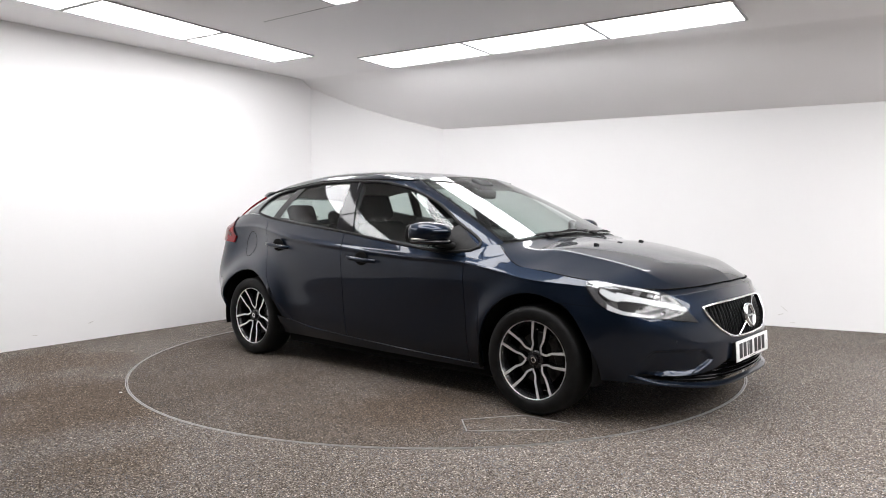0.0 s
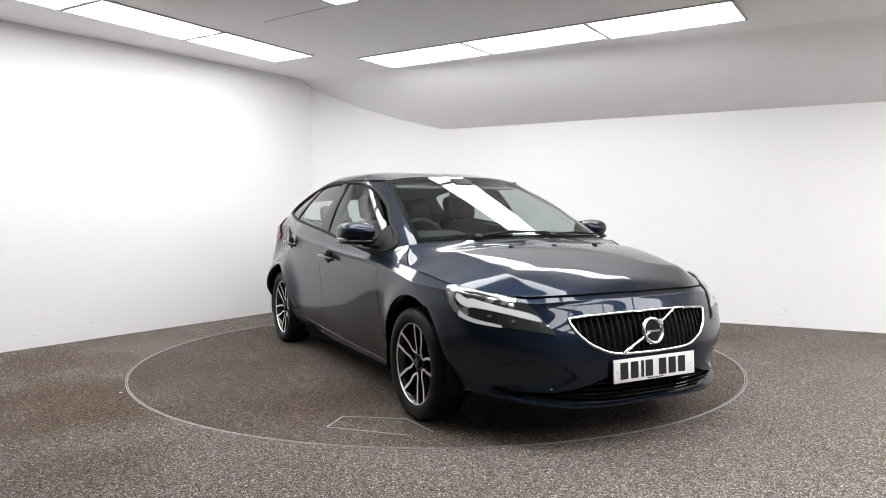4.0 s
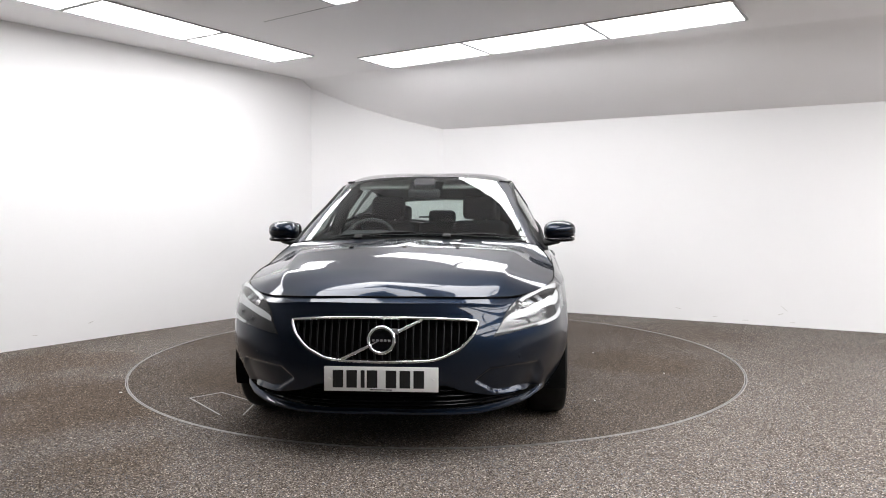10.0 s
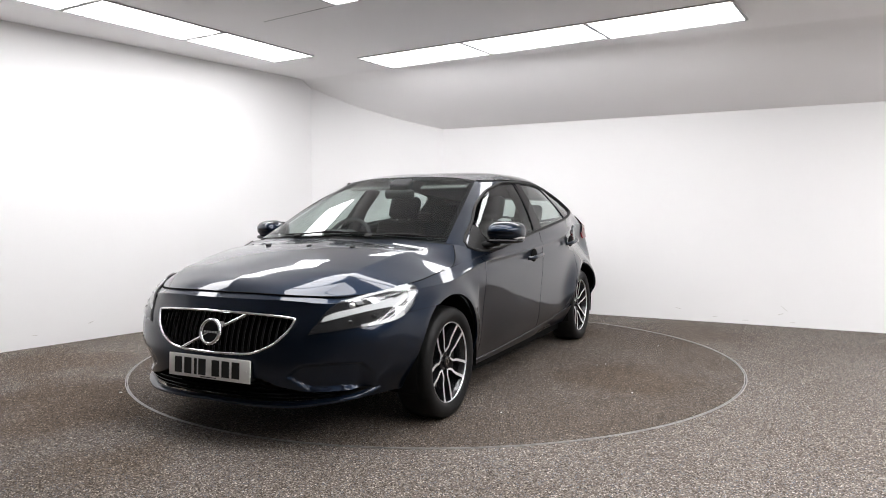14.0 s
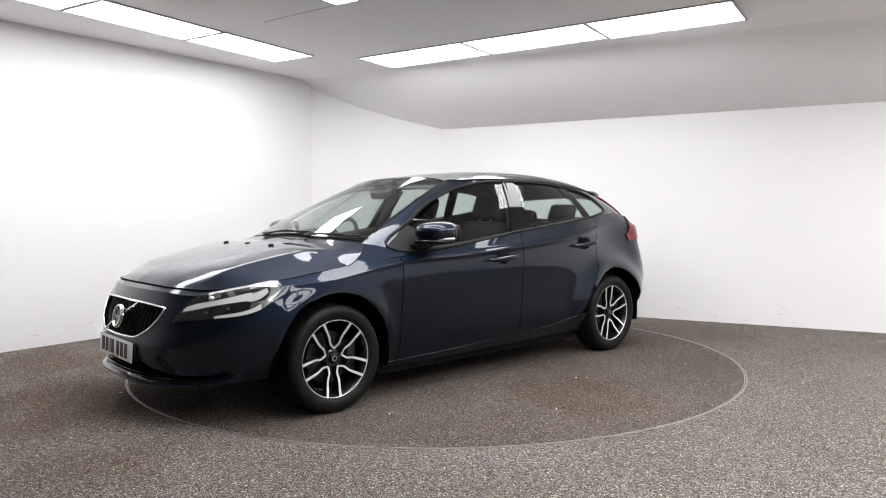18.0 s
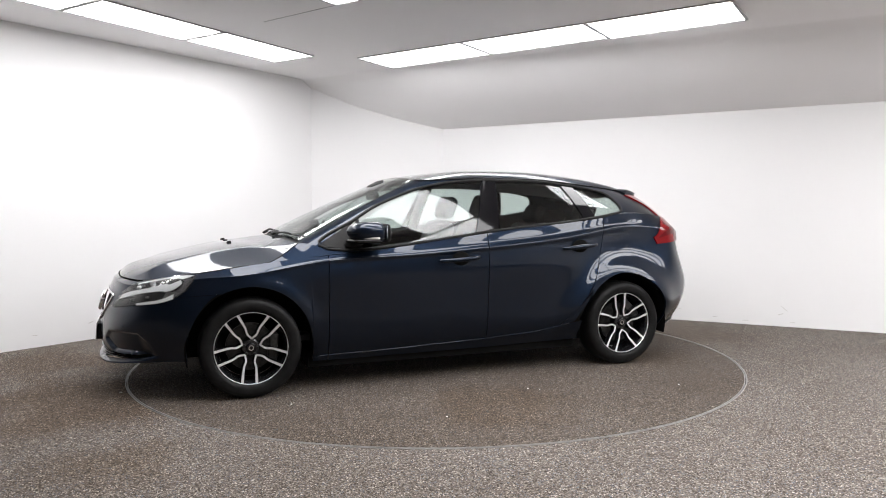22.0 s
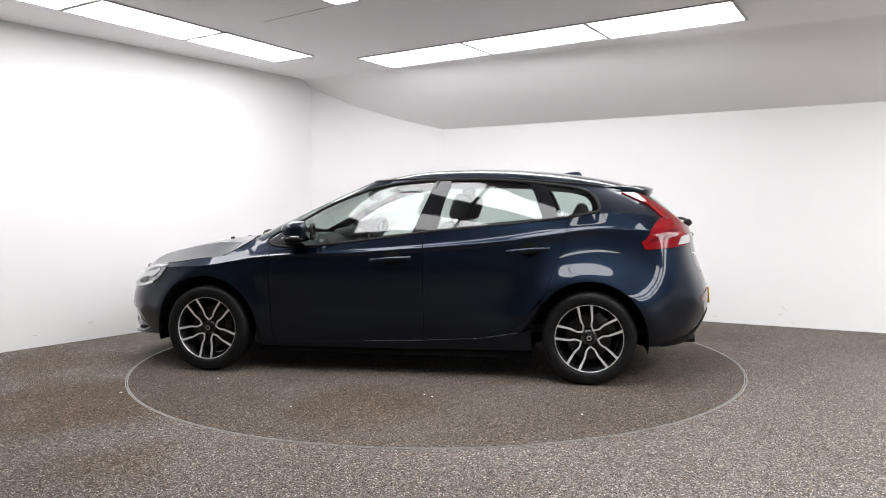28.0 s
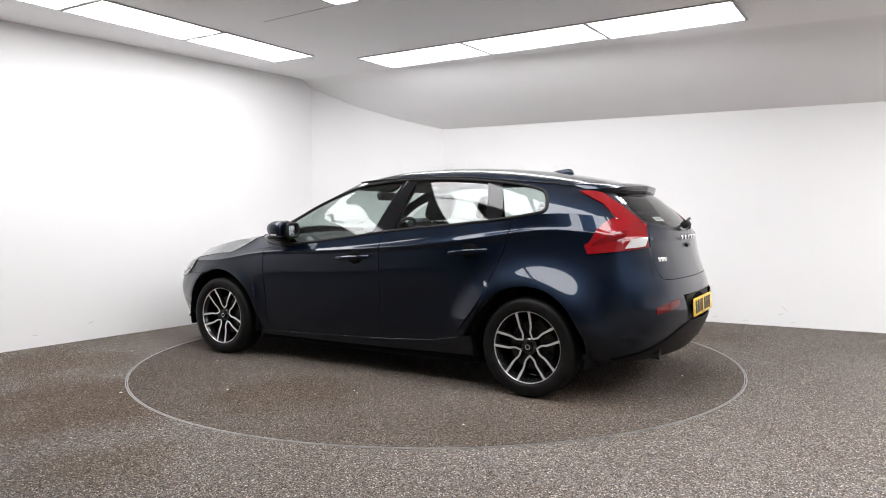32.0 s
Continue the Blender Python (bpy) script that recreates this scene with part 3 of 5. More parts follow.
def poly_snap(u, v, poly, su, sv, reach):
    """Draws grid points that lie close to a polygon's edge onto it."""
    best = np.full(u.shape, 9e9)
    bu, bv = u.copy(), v.copy()
    n = len(poly)
    for i in range(n):
        ax, ay = poly[i][0] * su, poly[i][1] * sv
        bx, by = poly[(i + 1) % n][0] * su, poly[(i + 1) % n][1] * sv
        dx, dy = bx - ax, by - ay
        t = np.clip(((u * su - ax) * dx + (v * sv - ay) * dy) / (dx * dx + dy * dy + 1e-12), 0, 1)
        px, py = ax + t * dx, ay + t * dy
        d = np.hypot(u * su - px, v * sv - py)
        near = d < best
        best = np.where(near, d, best)
        bu, bv = np.where(near, px / su, bu), np.where(near, py / sv, bv)
    hit = best < reach
    return np.where(hit, bu, u), np.where(hit, bv, v)


def smooth_poly(pts, n=6):
    """A closed outline through points, with n steps between each."""
    k = list(pts)
    c = Curve(k[-3:] + k + k[:3], np.arange(len(k) + 6.0))
    return [tuple(c(3 + i / n)) for i in range(len(k) * n)]


def holed(S, U, V, polys, su, sv, reach, vmax):
    keep = np.ones((U.shape[0] - 1, U.shape[1] - 1), bool)
    for poly in polys:
        U, V = poly_snap(U, V, poly, su, sv, reach)
    mid = lambda z: (z[1:, 1:] + z[:-1, 1:] + z[1:, :-1] + z[:-1, :-1]) / 4
    for poly in polys:
        keep &= ~poly_inside(mid(U), mid(V), poly)
    return S(U, V), normals(S, U, V, vmax), keep


# ---------------------------------------------------------------- car: bodywork
car = new("car")
tagged(car, "dark blue metallic five-door hatchback car with black-and-silver alloy wheels", "car")

REAR_EDGE = Curve([(-0.80, 0.315), (-0.904, 0.424), (-0.998, 0.538), (-1.109, 0.765), (-1.172, 0.960), (-1.19, 1.09)], (0.315, 0.424, 0.538, 0.765, 0.96, 1.09))
GU, GV = 0.00045, 0.016


def sill_v(u):
    x = BODY(u, np.full_like(u, 0.5))[..., 0]
    z = np.interp(-x, [-0.95, -0.5, 0.24, 0.62, 0.80, 1.0], [0.216, 0.226, 0.255, 0.281, 0.315, 0.36])
    return v_at_z(BODY, u, z)


def rear_edge_u(v):
    u = np.full_like(v, 0.7)
    for _ in range(4):
        z = BODY(u, v)[..., 2]
        u = u_at_x(BODY, REAR_EDGE(np.clip(z, 0.315, 1.09))[..., 0], v)
    return u


const = lambda c: (lambda q: np.full_like(q, c))
at_x = lambda x, d=0.0: (lambda v: u_at_x(BODY, x, v) + d)
GRILLE_HALF = [(0.0, 1.515), (0.018, 1.525), (0.0412, 1.56), (0.0544, 1.70), (0.0637, 1.86), (0.0702, 2.06), (0.0757, 2.30), (0.0790, 2.62), (0.0770, 2.715), (0.0700, 2.745), (0.0557, 2.785), (0.0275, 2.83), (0.0, 2.84)]
GRILLE = smooth_poly(GRILLE_HALF[:-1] + [(-u, v) for u, v in GRILLE_HALF[:0:-1]], 5)
PLATE_HOLE = [(0.944, 1.42), (1.02, 1.42), (1.02, 2.22), (0.935, 2.22)]
INTAKE_HALF = [(0.052, 0.85), (0.070, 0.62), (0.095, 0.44), (0.125, 0.40), (0.147, 0.36), (0.125, 0.22), (0.060, 0.16)]
INTAKE = INTAKE_HALF + [(-u, v) for u, v in INTAKE_HALF[::-1]]


def build_body():
    # front bumper, both halves in one piece, with openings for the grille and the lower intake
    u1 = float(u_at_x(BODY, 1.72, np.array(4.0)))
    U, V = np.meshgrid(np.linspace(-u1, u1, 241), np.linspace(0, 5 - GV, 121), indexing="ij")
    sgn = np.where(U < 0, -1.0, 1.0)[..., None] * np.array([0, 1, 0]) + np.array([1, 0, 1])
    wide = lambda u, v: BODY(np.abs(u), v) * (np.where(u < 0, -1.0, 1.0)[..., None] * np.array([0, 1, 0]) + np.array([1, 0, 1]))
    P, N, keep = holed(wide, U, V, [GRILLE, INTAKE], 5.5, 0.155, 0.008, 5)
    step = lambda q: np.clip(q, 0, 1) ** 2 * (3 - 2 * np.clip(q, 0, 1))
    au = np.abs(U)
    N = normals(BODY, au, V, 5) * sgn
    # hollows in the bumper's corners: a sharp brow, a floor that ramps out to the foot
    top_v = np.interp(au, [0.0745, 0.080, 0.0901, 0.1149, 0.139, 0.1494, 0.154], [0.90, 1.08, 1.307, 1.357, 1.345, 1.0, 0.25])
    low_v = np.interp(au, [0.0745, 0.0953, 0.1245, 0.1588], [0.93, 0.477, 0.427, 0.20])
    dent = step((V - low_v) / 0.10) * step((top_v - V) / 0.10) * (1.4 - 0.7 * np.clip((V - low_v) / np.maximum(top_v - low_v, 0.05), 0, 1)) * step((0.153 - au) / 0.018)
    P = P - N * (0.017 * dent)[..., None]
    cpart("front_bumper", outward(sheet(P, keep=keep), None), PAINT, car, sharp=40)
    # bumper's ends, behind the lamps and below the wings
    arch_front = lambda v: u_at_x(BODY, 1.322 + np.sqrt(np.maximum(0.0, 0.372 ** 2 - (np.interp(v, [0, 1, 2, 3], [0.225, 0.36, 0.525, 0.66]) - 0.304) ** 2)), v)
    body_panel("bumper_end", const(u1 + 0.0), lambda v: arch_front(v), const(0.0), const(2.72), 26, 30)
    # wings
    body_panel("front_wing", const(u1 + GU), at_x(0.848, -GU), lambda u: arch_v(u, np.where(u < 0.25, 2.72 + GV, 0.0)), const(5 - GV), 130, 84)
    # doors
    body_panel("front_door", at_x(0.848, GU), at_x(-0.237, -GU), lambda u: sill_v(u) + GV, const(5 - GV * 0.5), 56, 96)
    body_panel("rear_door", at_x(-0.237, GU), lambda v: rear_edge_u(v) - GU, lambda u: sill_v(u) + GV, const(5 - GV * 0.5), 50, 96)
    body_panel("sill", at_x(0.848, GU), lambda v: u_at_x(BODY, -1.322 + np.sqrt(np.maximum(0.0, 0.371 ** 2 - (np.interp(v, [0, 1, 2], [0.205, 0.35, 0.54]) - 0.304) ** 2)), v), const(0.0), lambda u: sill_v(u), 60, 8)
    # rear quarters, bumper, tailgate
    gate_v = lambda u: np.interp(u, [0.884, 0.8865, 0.889, 0.892, 0.8945, 0.897, 0.902, 0.915, 1.0], [4.6, 3.9, 3.55, 3.2, 2.95, 2.80, 2.70, 2.66, 2.655])
    body_panel("rear_quarter", lambda v: rear_edge_u(v) + GU, const(0.884), lambda u: arch_v(u, np.where(u < 0.75, sill_v(np.minimum(u, 0.7)), 2.30)), const(5.0), 110, 90)
    arch_rear = lambda v: u_at_x(BODY, -1.322 - np.sqrt(np.maximum(0.0, 0.371 ** 2 - (np.interp(v, [0, 1, 2, 3], [0.23, 0.38, 0.57, 0.78]) - 0.304) ** 2)), v)
    body_panel("rear_bumper", lambda v: arch_rear(v), const(1.0), const(0.0), const(2.30), 60, 40, hole=PLATE_HOLE)
    body_panel("bumper_top", const(0.884), const(1.0), const(2.30), lambda u: gate_v(u), 36, 10)
    body_panel("tailgate", const(0.884 + GU), const(1.0), lambda u: gate_v(u) + 1.5 * GV, const(5.0), 60, 60)
    # dark inner shell that closes the gaps
    u = np.linspace(0, 1, 160)
    lo = arch_v(u, 0.0)
    B = np.linspace(0, 1, 12)[None]
    U = np.repeat(u[:, None], 12, 1)
    V = np.clip(lo[:, None] + 0.0 + (4.98 - lo[:, None]) * B, 0, 5)
    P = BODY(U, V) - normals(BODY, U, V, 5) * np.where(U < 0.19, 0.058, 0.022)[..., None]
    pair("inner_shell", P, DARK, car)
    # bonnet
    ridge = Curve(BONNET)
    # across: from the middle to the edge; along: from the lip to the cowl
    side = Curve([(1.955, .572, .712), (1.84, .690, .722), (1.65, .795, .755), (1.50, .822, .776), (1.36, .832, .796), (1.20, .832, .818), (1.11, .805, .865), (1.02, .75, .925)])
    front = Curve([(2.085, 0, .724), (2.075, .2, .724), (2.035, .42, .718), (1.955, .572, .712)])
    back = Curve([(1.13, 0, .958), (1.10, .30, .953), (1.08, .55, .945), (1.02, .75, .925)])
    a = (0.5 - 0.5 * np.cos(np.pi * np.linspace(0, 1, 70)) * 1.0)
    Aa, Bb = np.meshgrid(a, np.linspace(0, 1, 80), indexing="ij")
    c2 = ridge(Aa)
    mid = np.stack([c2[..., 0], np.zeros_like(Aa), c2[..., 1]], -1)
    S1 = mid * (1 - Bb[..., None]) + side(Aa) * Bb[..., None]
    S2 = front(Bb) * (1 - Aa[..., None]) + back(Bb) * Aa[..., None]
    c = lambda p: np.array(p)
    S3 = ((1 - Aa) * (1 - Bb))[..., None] * c((2.085, 0, .722)) + ((1 - Aa) * Bb)[..., None] * c((1.955, .572, .712)) + (Aa * (1 - Bb))[..., None] * c((1.13, 0, .958)) + (Aa * Bb)[..., None] * c((1.02, .75, .925))
    P = S1 + S2 - S3
    # nearly flat across the middle as far as two long creases, then falling to the edges
    full = np.clip(np.minimum(Aa / 0.30, (1 - Aa) / 0.30), 0, 1)
    full = full * full * (3 - 2 * full)
    b0 = np.interp(Aa, [0, 0.14, 0.36, 0.73, 1], [0.80, 0.78, 0.69, 0.72, 0.84])
    out = np.clip((Bb - b0) / (1 - b0), 0, 1)
    section = np.where(Bb < b0, 1 - 0.25 * (Bb / b0) ** 2, 0.75 * (1 - out) * (1 - 0.25 * out))
    P[..., 2] += full * (mid[..., 2] - side(Aa)[..., 2]) * (section - (1 - Bb))
    Q = np.concatenate([(P * FLIP)[:, :0:-1], P], 1)
    cpart("bonnet", outward(sheet(flanged(Q, np.zeros_like(Q) + np.array([0, 0, 1.0]), 0.012)), None), PAINT, car, sharp=45)
    # dark shut lines round the bonnet
    t = np.linspace(0, 1, 60)
    for name, line, r in (("bonnet_front_gap", np.concatenate([(front(t) * FLIP)[:0:-1], front(t)]), 0.0042), ("bonnet_side_gap", side(t), 0.0028), ("bonnet_side_gap", side(t) * FLIP, 0.0028)):
        cpart(name, tube_along(line + np.array([0.002 if r > 0.004 else 0, 0, 0.0005]), r, 6), DARK, car, "dark shut line", smooth=True)
    # corner between bonnet, wing and windscreen pillar
    low = Curve([(1.20, .834, .816), (1.05, .842, .829), (.88, .845, .848), (.72, .848, .862), (.58, .850, .876)])
    upp = Curve([(1.20, .832, .818), (1.11, .805, .865), (1.02, .752, .923), (.88, .796, .900), (.58, .842, .880)])
    A, B = np.meshgrid(np.linspace(0, 1, 24), np.linspace(0, 1, 8), indexing="ij")
    pair("scuttle_corner", low(A) * (1 - B[..., None]) + upp(A) * B[..., None], PAINT, car)
    # black scuttle under the windscreen
    fore = Curve([(1.125, 0, .950), (1.095, .30, .945), (1.075, .55, .935), (1.015, .745, .913)])
    aft = Curve([(1.06, 0, .983), (1.03, .28, .978), (.97, .53, .965), (.885, .70, .948)])
    P = fore(A) * (1 - B[..., None]) + aft(A) * B[..., None]
    Q = np.concatenate([(P * FLIP)[:0:-1], P], 0)
    cpart("scuttle_panel", outward(sheet(Q), None), BLACK, car, "matt black scuttle panel", sharp=40)


UW = 0.165
DLO = [(0.199, 0.01), (0.30, 0.02), (0.45, 0.015), (0.60, 0.012), (0.66, 0.012), (0.715, 0.02), (0.734, 0.10), (0.733, 0.32), (0.724, 0.63), (0.710, 0.80), (0.688, 0.885), (0.66, 0.93), (0.60, 0.955), (0.50, 0.965), (0.40, 0.96), (0.31, 0.945), (0.25, 0.925), (0.212, 0.87), (0.196, 0.76), (0.187, 0.56), (0.191, 0.30)]
REARGLASS = [(0.880, 0.10), (0.94, 0.09), (1.0, 0.09), (1.06, 0.09), (1.12, 0.10), (1.130, 0.55), (1.125, 0.97), (1.05, 0.98), (1.0, 0.98), (0.95, 0.98), (0.875, 0.97), (0.870, 0.55)]


def build_house():
    # painted pillars, roof rails and rear quarters round the side windows
    u0 = UW
    U, V = np.meshgrid(np.linspace(u0 - 0.001, 0.868, 260), np.linspace(0, 1, 60), indexing="ij")
    P, N, keep = holed(HOUSE, U, V, [DLO], 5.3, 0.40, 0.006, 1)
    pair("side_frame", P, PAINT, car, keep=keep)
    U, V = np.meshgrid(np.linspace(0.868, 1.0, 44), np.linspace(0, 1, 30), indexing="ij")
    P, N, keep = holed(HOUSE, U, V, [REARGLASS], 5.3, 0.40, 0.008, 1)
    Q = np.concatenate([P, (P * FLIP)[-2::-1]], 0)
    K = np.concatenate([keep, keep[::-1]], 0)
    cpart("tailgate_upper", outward(sheet(Q, keep=K), None), PAINT, car, sharp=40)
    # roof
    side = Curve([HOUSE(np.array(k), np.array(1.0)) for k in np.linspace(UW, HOUSE.knots[13], 36)])
    spine = Curve(SPINE)
    a = np.linspace(0, 1, 80)
    A, B = np.meshgrid(a, np.linspace(0, 1, 30), indexing="ij")
    fr = Curve([HOUSE(np.array(k), np.array(1.0)) for k in np.linspace(0, UW, 12)])
    re = Curve([HOUSE(np.array(k), np.array(1.0)) for k in np.linspace(1, HOUSE.knots[13], 12)])
    s = spine(A)
    mid = np.stack([s[..., 0], np.zeros_like(A), s[..., 1]], -1)
    w = B[..., None]
    S1 = mid * (1 - w) + side(A) * w
    S2 = fr(B) * (1 - A[..., None]) + re(B) * A[..., None]
    p00, p01, p10, p11 = fr(0.0), fr(1.0), re(0.0), re(1.0)
    S3 = ((1 - A) * (1 - B))[..., None] * p00 + ((1 - A) * B)[..., None] * p01 + (A * (1 - B))[..., None] * p10 + (A * B)[..., None] * p11
    P = S1 + S2 - S3
    hgt = (s[..., 1] - side(A)[..., 2])
    full = np.clip(np.minimum(A / 0.26, (1 - A) / 0.12), 0, 1)
    full = full * full * (3 - 2 * full)
    crown = (1 - 0.5 * B ** 2.0 - 0.5 * B ** 15.0) - (1 - B)
    P[..., 2] += full * hgt * crown
    Q = np.concatenate([(P * FLIP)[:, :0:-1], P], 1)
    cpart("roof", outward(sheet(Q), None), PAINT, car, sharp=40)
    # windscreen with its black border
    uw = UW - 0.001
    U, V = np.meshgrid(np.linspace(-uw, uw, 81), np.linspace(0.03, 0.995, 40), indexing="ij")
    wide = lambda u, v: HOUSE(np.abs(u), v) * (np.where(u < 0, -1.0, 1.0)[..., None] * np.array([0, 1, 0]) + np.array([1, 0, 1]))
    cpart("windscreen", outward(sheet(wide(U, V)), None), GLASS, car, "clear tinted windscreen", smooth=True)
    for v0, v1, ua, ub in ((0.03, 0.085, -uw, uw), (0.955, 0.995, -uw, uw), (0.08, 0.96, -uw, -uw + 0.008), (0.08, 0.96, uw - 0.008, uw)):
        U, V = np.meshgrid(np.linspace(ua, ub, 60 if ub - ua > 0.1 else 3), np.linspace(v0, v1, 4 if ub - ua > 0.1 else 40), indexing="ij")
        P = wide(U, V)
        n = normals(HOUSE, np.abs(U), V, 1) * (np.where(U < 0, -1.0, 1.0)[..., None] * np.array([0, 1, 0]) + np.array([1, 0, 1]))
        cpart("windscreen_border", outward(sheet(P - n * 0.005), None), GLOSS, car, "black ceramic border", smooth=True)
    # side windows
    def pane(name, bottom, top, off=-0.006, material=GLASS, label="", nu=24, nv=16):
        P, N = band(HOUSE, bottom, top, nu, nv, off, 1)
        return pair(name, P, material, car, label)
    pane("front_side_window", [(0.205, 0.02), (0.28, 0.02), (0.37, 0.025), (0.452, 0.03)], [(0.199, 0.84), (0.25, 0.955), (0.36, 0.96), (0.472, 0.96)], label="lightly tinted front door window")
    pane("rear_side_window", [(0.490, 0.02), (0.545, 0.02), (0.60, 0.025), (0.652, 0.03)], [(0.500, 0.955), (0.55, 0.955), (0.60, 0.955), (0.641, 0.945)], label="lightly tinted rear door window")
    pane("quarter_window", [(0.668, 0.0), (0.690, 0.0), (0.716, 0.0), (0.738, 0.04)], [(0.653, 0.96), (0.685, 0.95), (0.715, 0.88), (0.738, 0.50)], label="small triangular quarter window")
    pane("door_pillar_trim", [(0.446, 0.012), (0.460, 0.012), (0.475, 0.012), (0.487, 0.012)], [(0.474, 0.97), (0.484, 0.97), (0.494, 0.97), (0.504, 0.97)], 0.002, GLOSS, "gloss black pillar trim", 8, 16)
    pane("quarter_pillar_trim", [(0.650, 0.015), (0.657, 0.015), (0.666, 0.02), (0.673, 0.025)], [(0.636, 0.965), (0.643, 0.96), (0.651, 0.95), (0.658, 0.945)], 0.001, GLOSS, "gloss black divider", 6, 16)
    pane("mirror_sail", [(0.199, 0.012), (0.22, 0.012), (0.245, 0.012), (0.268, 0.012)], [(0.193, 0.30), (0.206, 0.28), (0.222, 0.21), (0.238, 0.10)], 0.002, BLACK, "black mirror sail panel", 6, 8)
    # window surround
    outline = smooth_poly(DLO, 4)
    P = uv_points(HOUSE, outline)
    q = np.array(outline)
    P = P + normals(HOUSE, q[:, 0], q[:, 1], 1) * 0.001
    for k in (0, 1):
        cpart("window_surround", tube_along(P * (FLIP if k else 1), 0.0105, 8, True), BLACK, car, "satin black window surround", sharp=60)
    # rear window
    U, V = np.meshgrid(np.linspace(0.864, 1.0, 30), np.linspace(0.08, 0.99, 20), indexing="ij")
    P = HOUSE(U, V) - normals(HOUSE, U, V, 1) * 0.004
    Q = np.concatenate([P, (P * FLIP)[-2::-1]], 0)
    cpart("rear_window", outward(sheet(Q), None), GLASS, car, "tinted rear window", smooth=True)
    # black strips added on the roof edges to narrow their bright reflection
    rail = HOUSE(np.linspace(UW + 0.002, HOUSE.knots[13] - 0.002, 60), np.full(60, 1.0))
    for s in (1, -1):
        cpart("roof_edge_strip", tube_along((rail + np.array([0, 0.001, 0.003])) * np.array([1, s, 1]), 0.0055, 8), BLACK, car, "thin black strip added along the roof edge", smooth=True)
    # headliner
    P = S1 + S2 - S3
    P[..., 2] += full * hgt * crown - 0.035
    P[..., 1] *= 0.97
    Q = np.concatenate([(P * FLIP)[:, :0:-1], P], 1)
    cpart("headliner", sheet(Q, True), LINER, car, "grey fabric headliner", smooth=True)


def build_wheel_master():
    """One wheel about the y axis, its outer face to +y; the axle's middle at the origin."""
    w = new("wheel")
    R = 0.304
    tyre = [(0.212, -0.085), (0.225, -0.096), (0.262, -0.104), (0.288, -0.098), (0.300, -0.078), (R, -0.045), (R + 0.001, 0.0), (R, 0.045), (0.300, 0.078), (0.290, 0.097), (0.268, 0.105), (0.240, 0.102), (0.226, 0.096), (0.219, 0.088), (0.214, 0.080)]
    part("tyre", lathe(tyre, 96), RUBBER, w, "black tyre", sharp=50)
    barrel = [(0.214, 0.083), (0.205, 0.070), (0.198, 0.050), (0.190, -0.02), (0.195, -0.075), (0.212, -0.085)]
    part("rim", lathe(barrel, 72), RIMBLACK, w, "gloss black wheel rim", smooth=True)
    part("rim_lip", lathe([(0.2185, 0.084), (0.2185, 0.089), (0.2170, 0.0905), (0.2150, 0.0885), (0.2145, 0.080)], 72), ALLOY, w, "machined silver rim edge", smooth=True)
    part("brake_disc", lathe([(0.05, 0.008), (0.145, 0.008), (0.145, -0.012), (0.05, -0.012)], 48), STEEL, w, "steel brake disc", sharp=30)
    part("backing_plate", lathe([(0.0, -0.03), (0.188, -0.03), (0.188, -0.034), (0.0, -0.034)], 40), DARK, w)
    part("hub", lathe([(0.0, 0.058), (0.044, 0.058), (0.052, 0.052), (0.056, 0.04), (0.060, 0.0)], 40), RIMBLACK, w, sharp=30)
    part("centre_cap", lathe([(0.0, 0.070), (0.024, 0.070), (0.0285, 0.067), (0.030, 0.060)], 32), GLOSS, w, "black centre cap", sharp=40)
    part("cap_ring", lathe([(0.011, 0.0705), (0.011, 0.0725), (0.0165, 0.0725), (0.0165, 0.0705)], 28), CHROME, w, "chrome ring emblem", sharp=30)
    path = Curve([(0.043, 0.0315), (0.058, 0.0300), (0.075, 0.0258), (0.092, 0.0275), (0.112, 0.0345), (0.135, 0.0380), (0.17, 0.0400), (0.213, 0.0425)])
    ts = np.linspace(0, 1, 20)
    pts = path(ts)
    d = np.gradient(pts, axis=0)
    d /= np.linalg.norm(d, axis=1, keepdims=True)
    nrm = np.stack([-d[:, 1], d[:, 0]], 1)
    half = np.interp(ts, [0, 0.4, 1], [0.0068, 0.0075, 0.0100])
    depth = np.interp(ts, [0, 0.25, 0.6, 1], [0.058, 0.066, 0.074, 0.086])

    def spoke(sign, ang, face):
        bm = bmesh.new()
        rings = []
        for i in range(20):
            c = Vector((pts[i, 0], sign * pts[i, 1]))
            n = Vector((nrm[i, 0], sign * nrm[i, 1])) * half[i]
            y1 = depth[i]
            if face:
                sec = [(c - n * 0.80, y1 + 0.0006), (c + n * 0.80, y1 + 0.0006), (c + n * 0.80, y1 - 0.004), (c - n * 0.80, y1 - 0.004)]
            else:
                sec = [(c - n, y1 - 0.001), (c + n, y1 - 0.001), (c + n * 1.5, y1 - 0.035), (c - n * 1.5, y1 - 0.035)]
            rings.append([bm.verts.new((q.x * math.cos(ang) - q.y * math.sin(ang), y, q.x * math.sin(ang) + q.y * math.cos(ang))) for q, y in sec])
        for a, b in zip(rings, rings[1:]):
            for k in range(4):
                bm.faces.new((a[k], a[(k + 1) % 4], b[(k + 1) % 4], b[k]))
        bm.faces.new(rings[0])
        bm.faces.new(rings[-1])
        bmesh.ops.recalc_face_normals(bm, faces=bm.faces[:])
        return bm
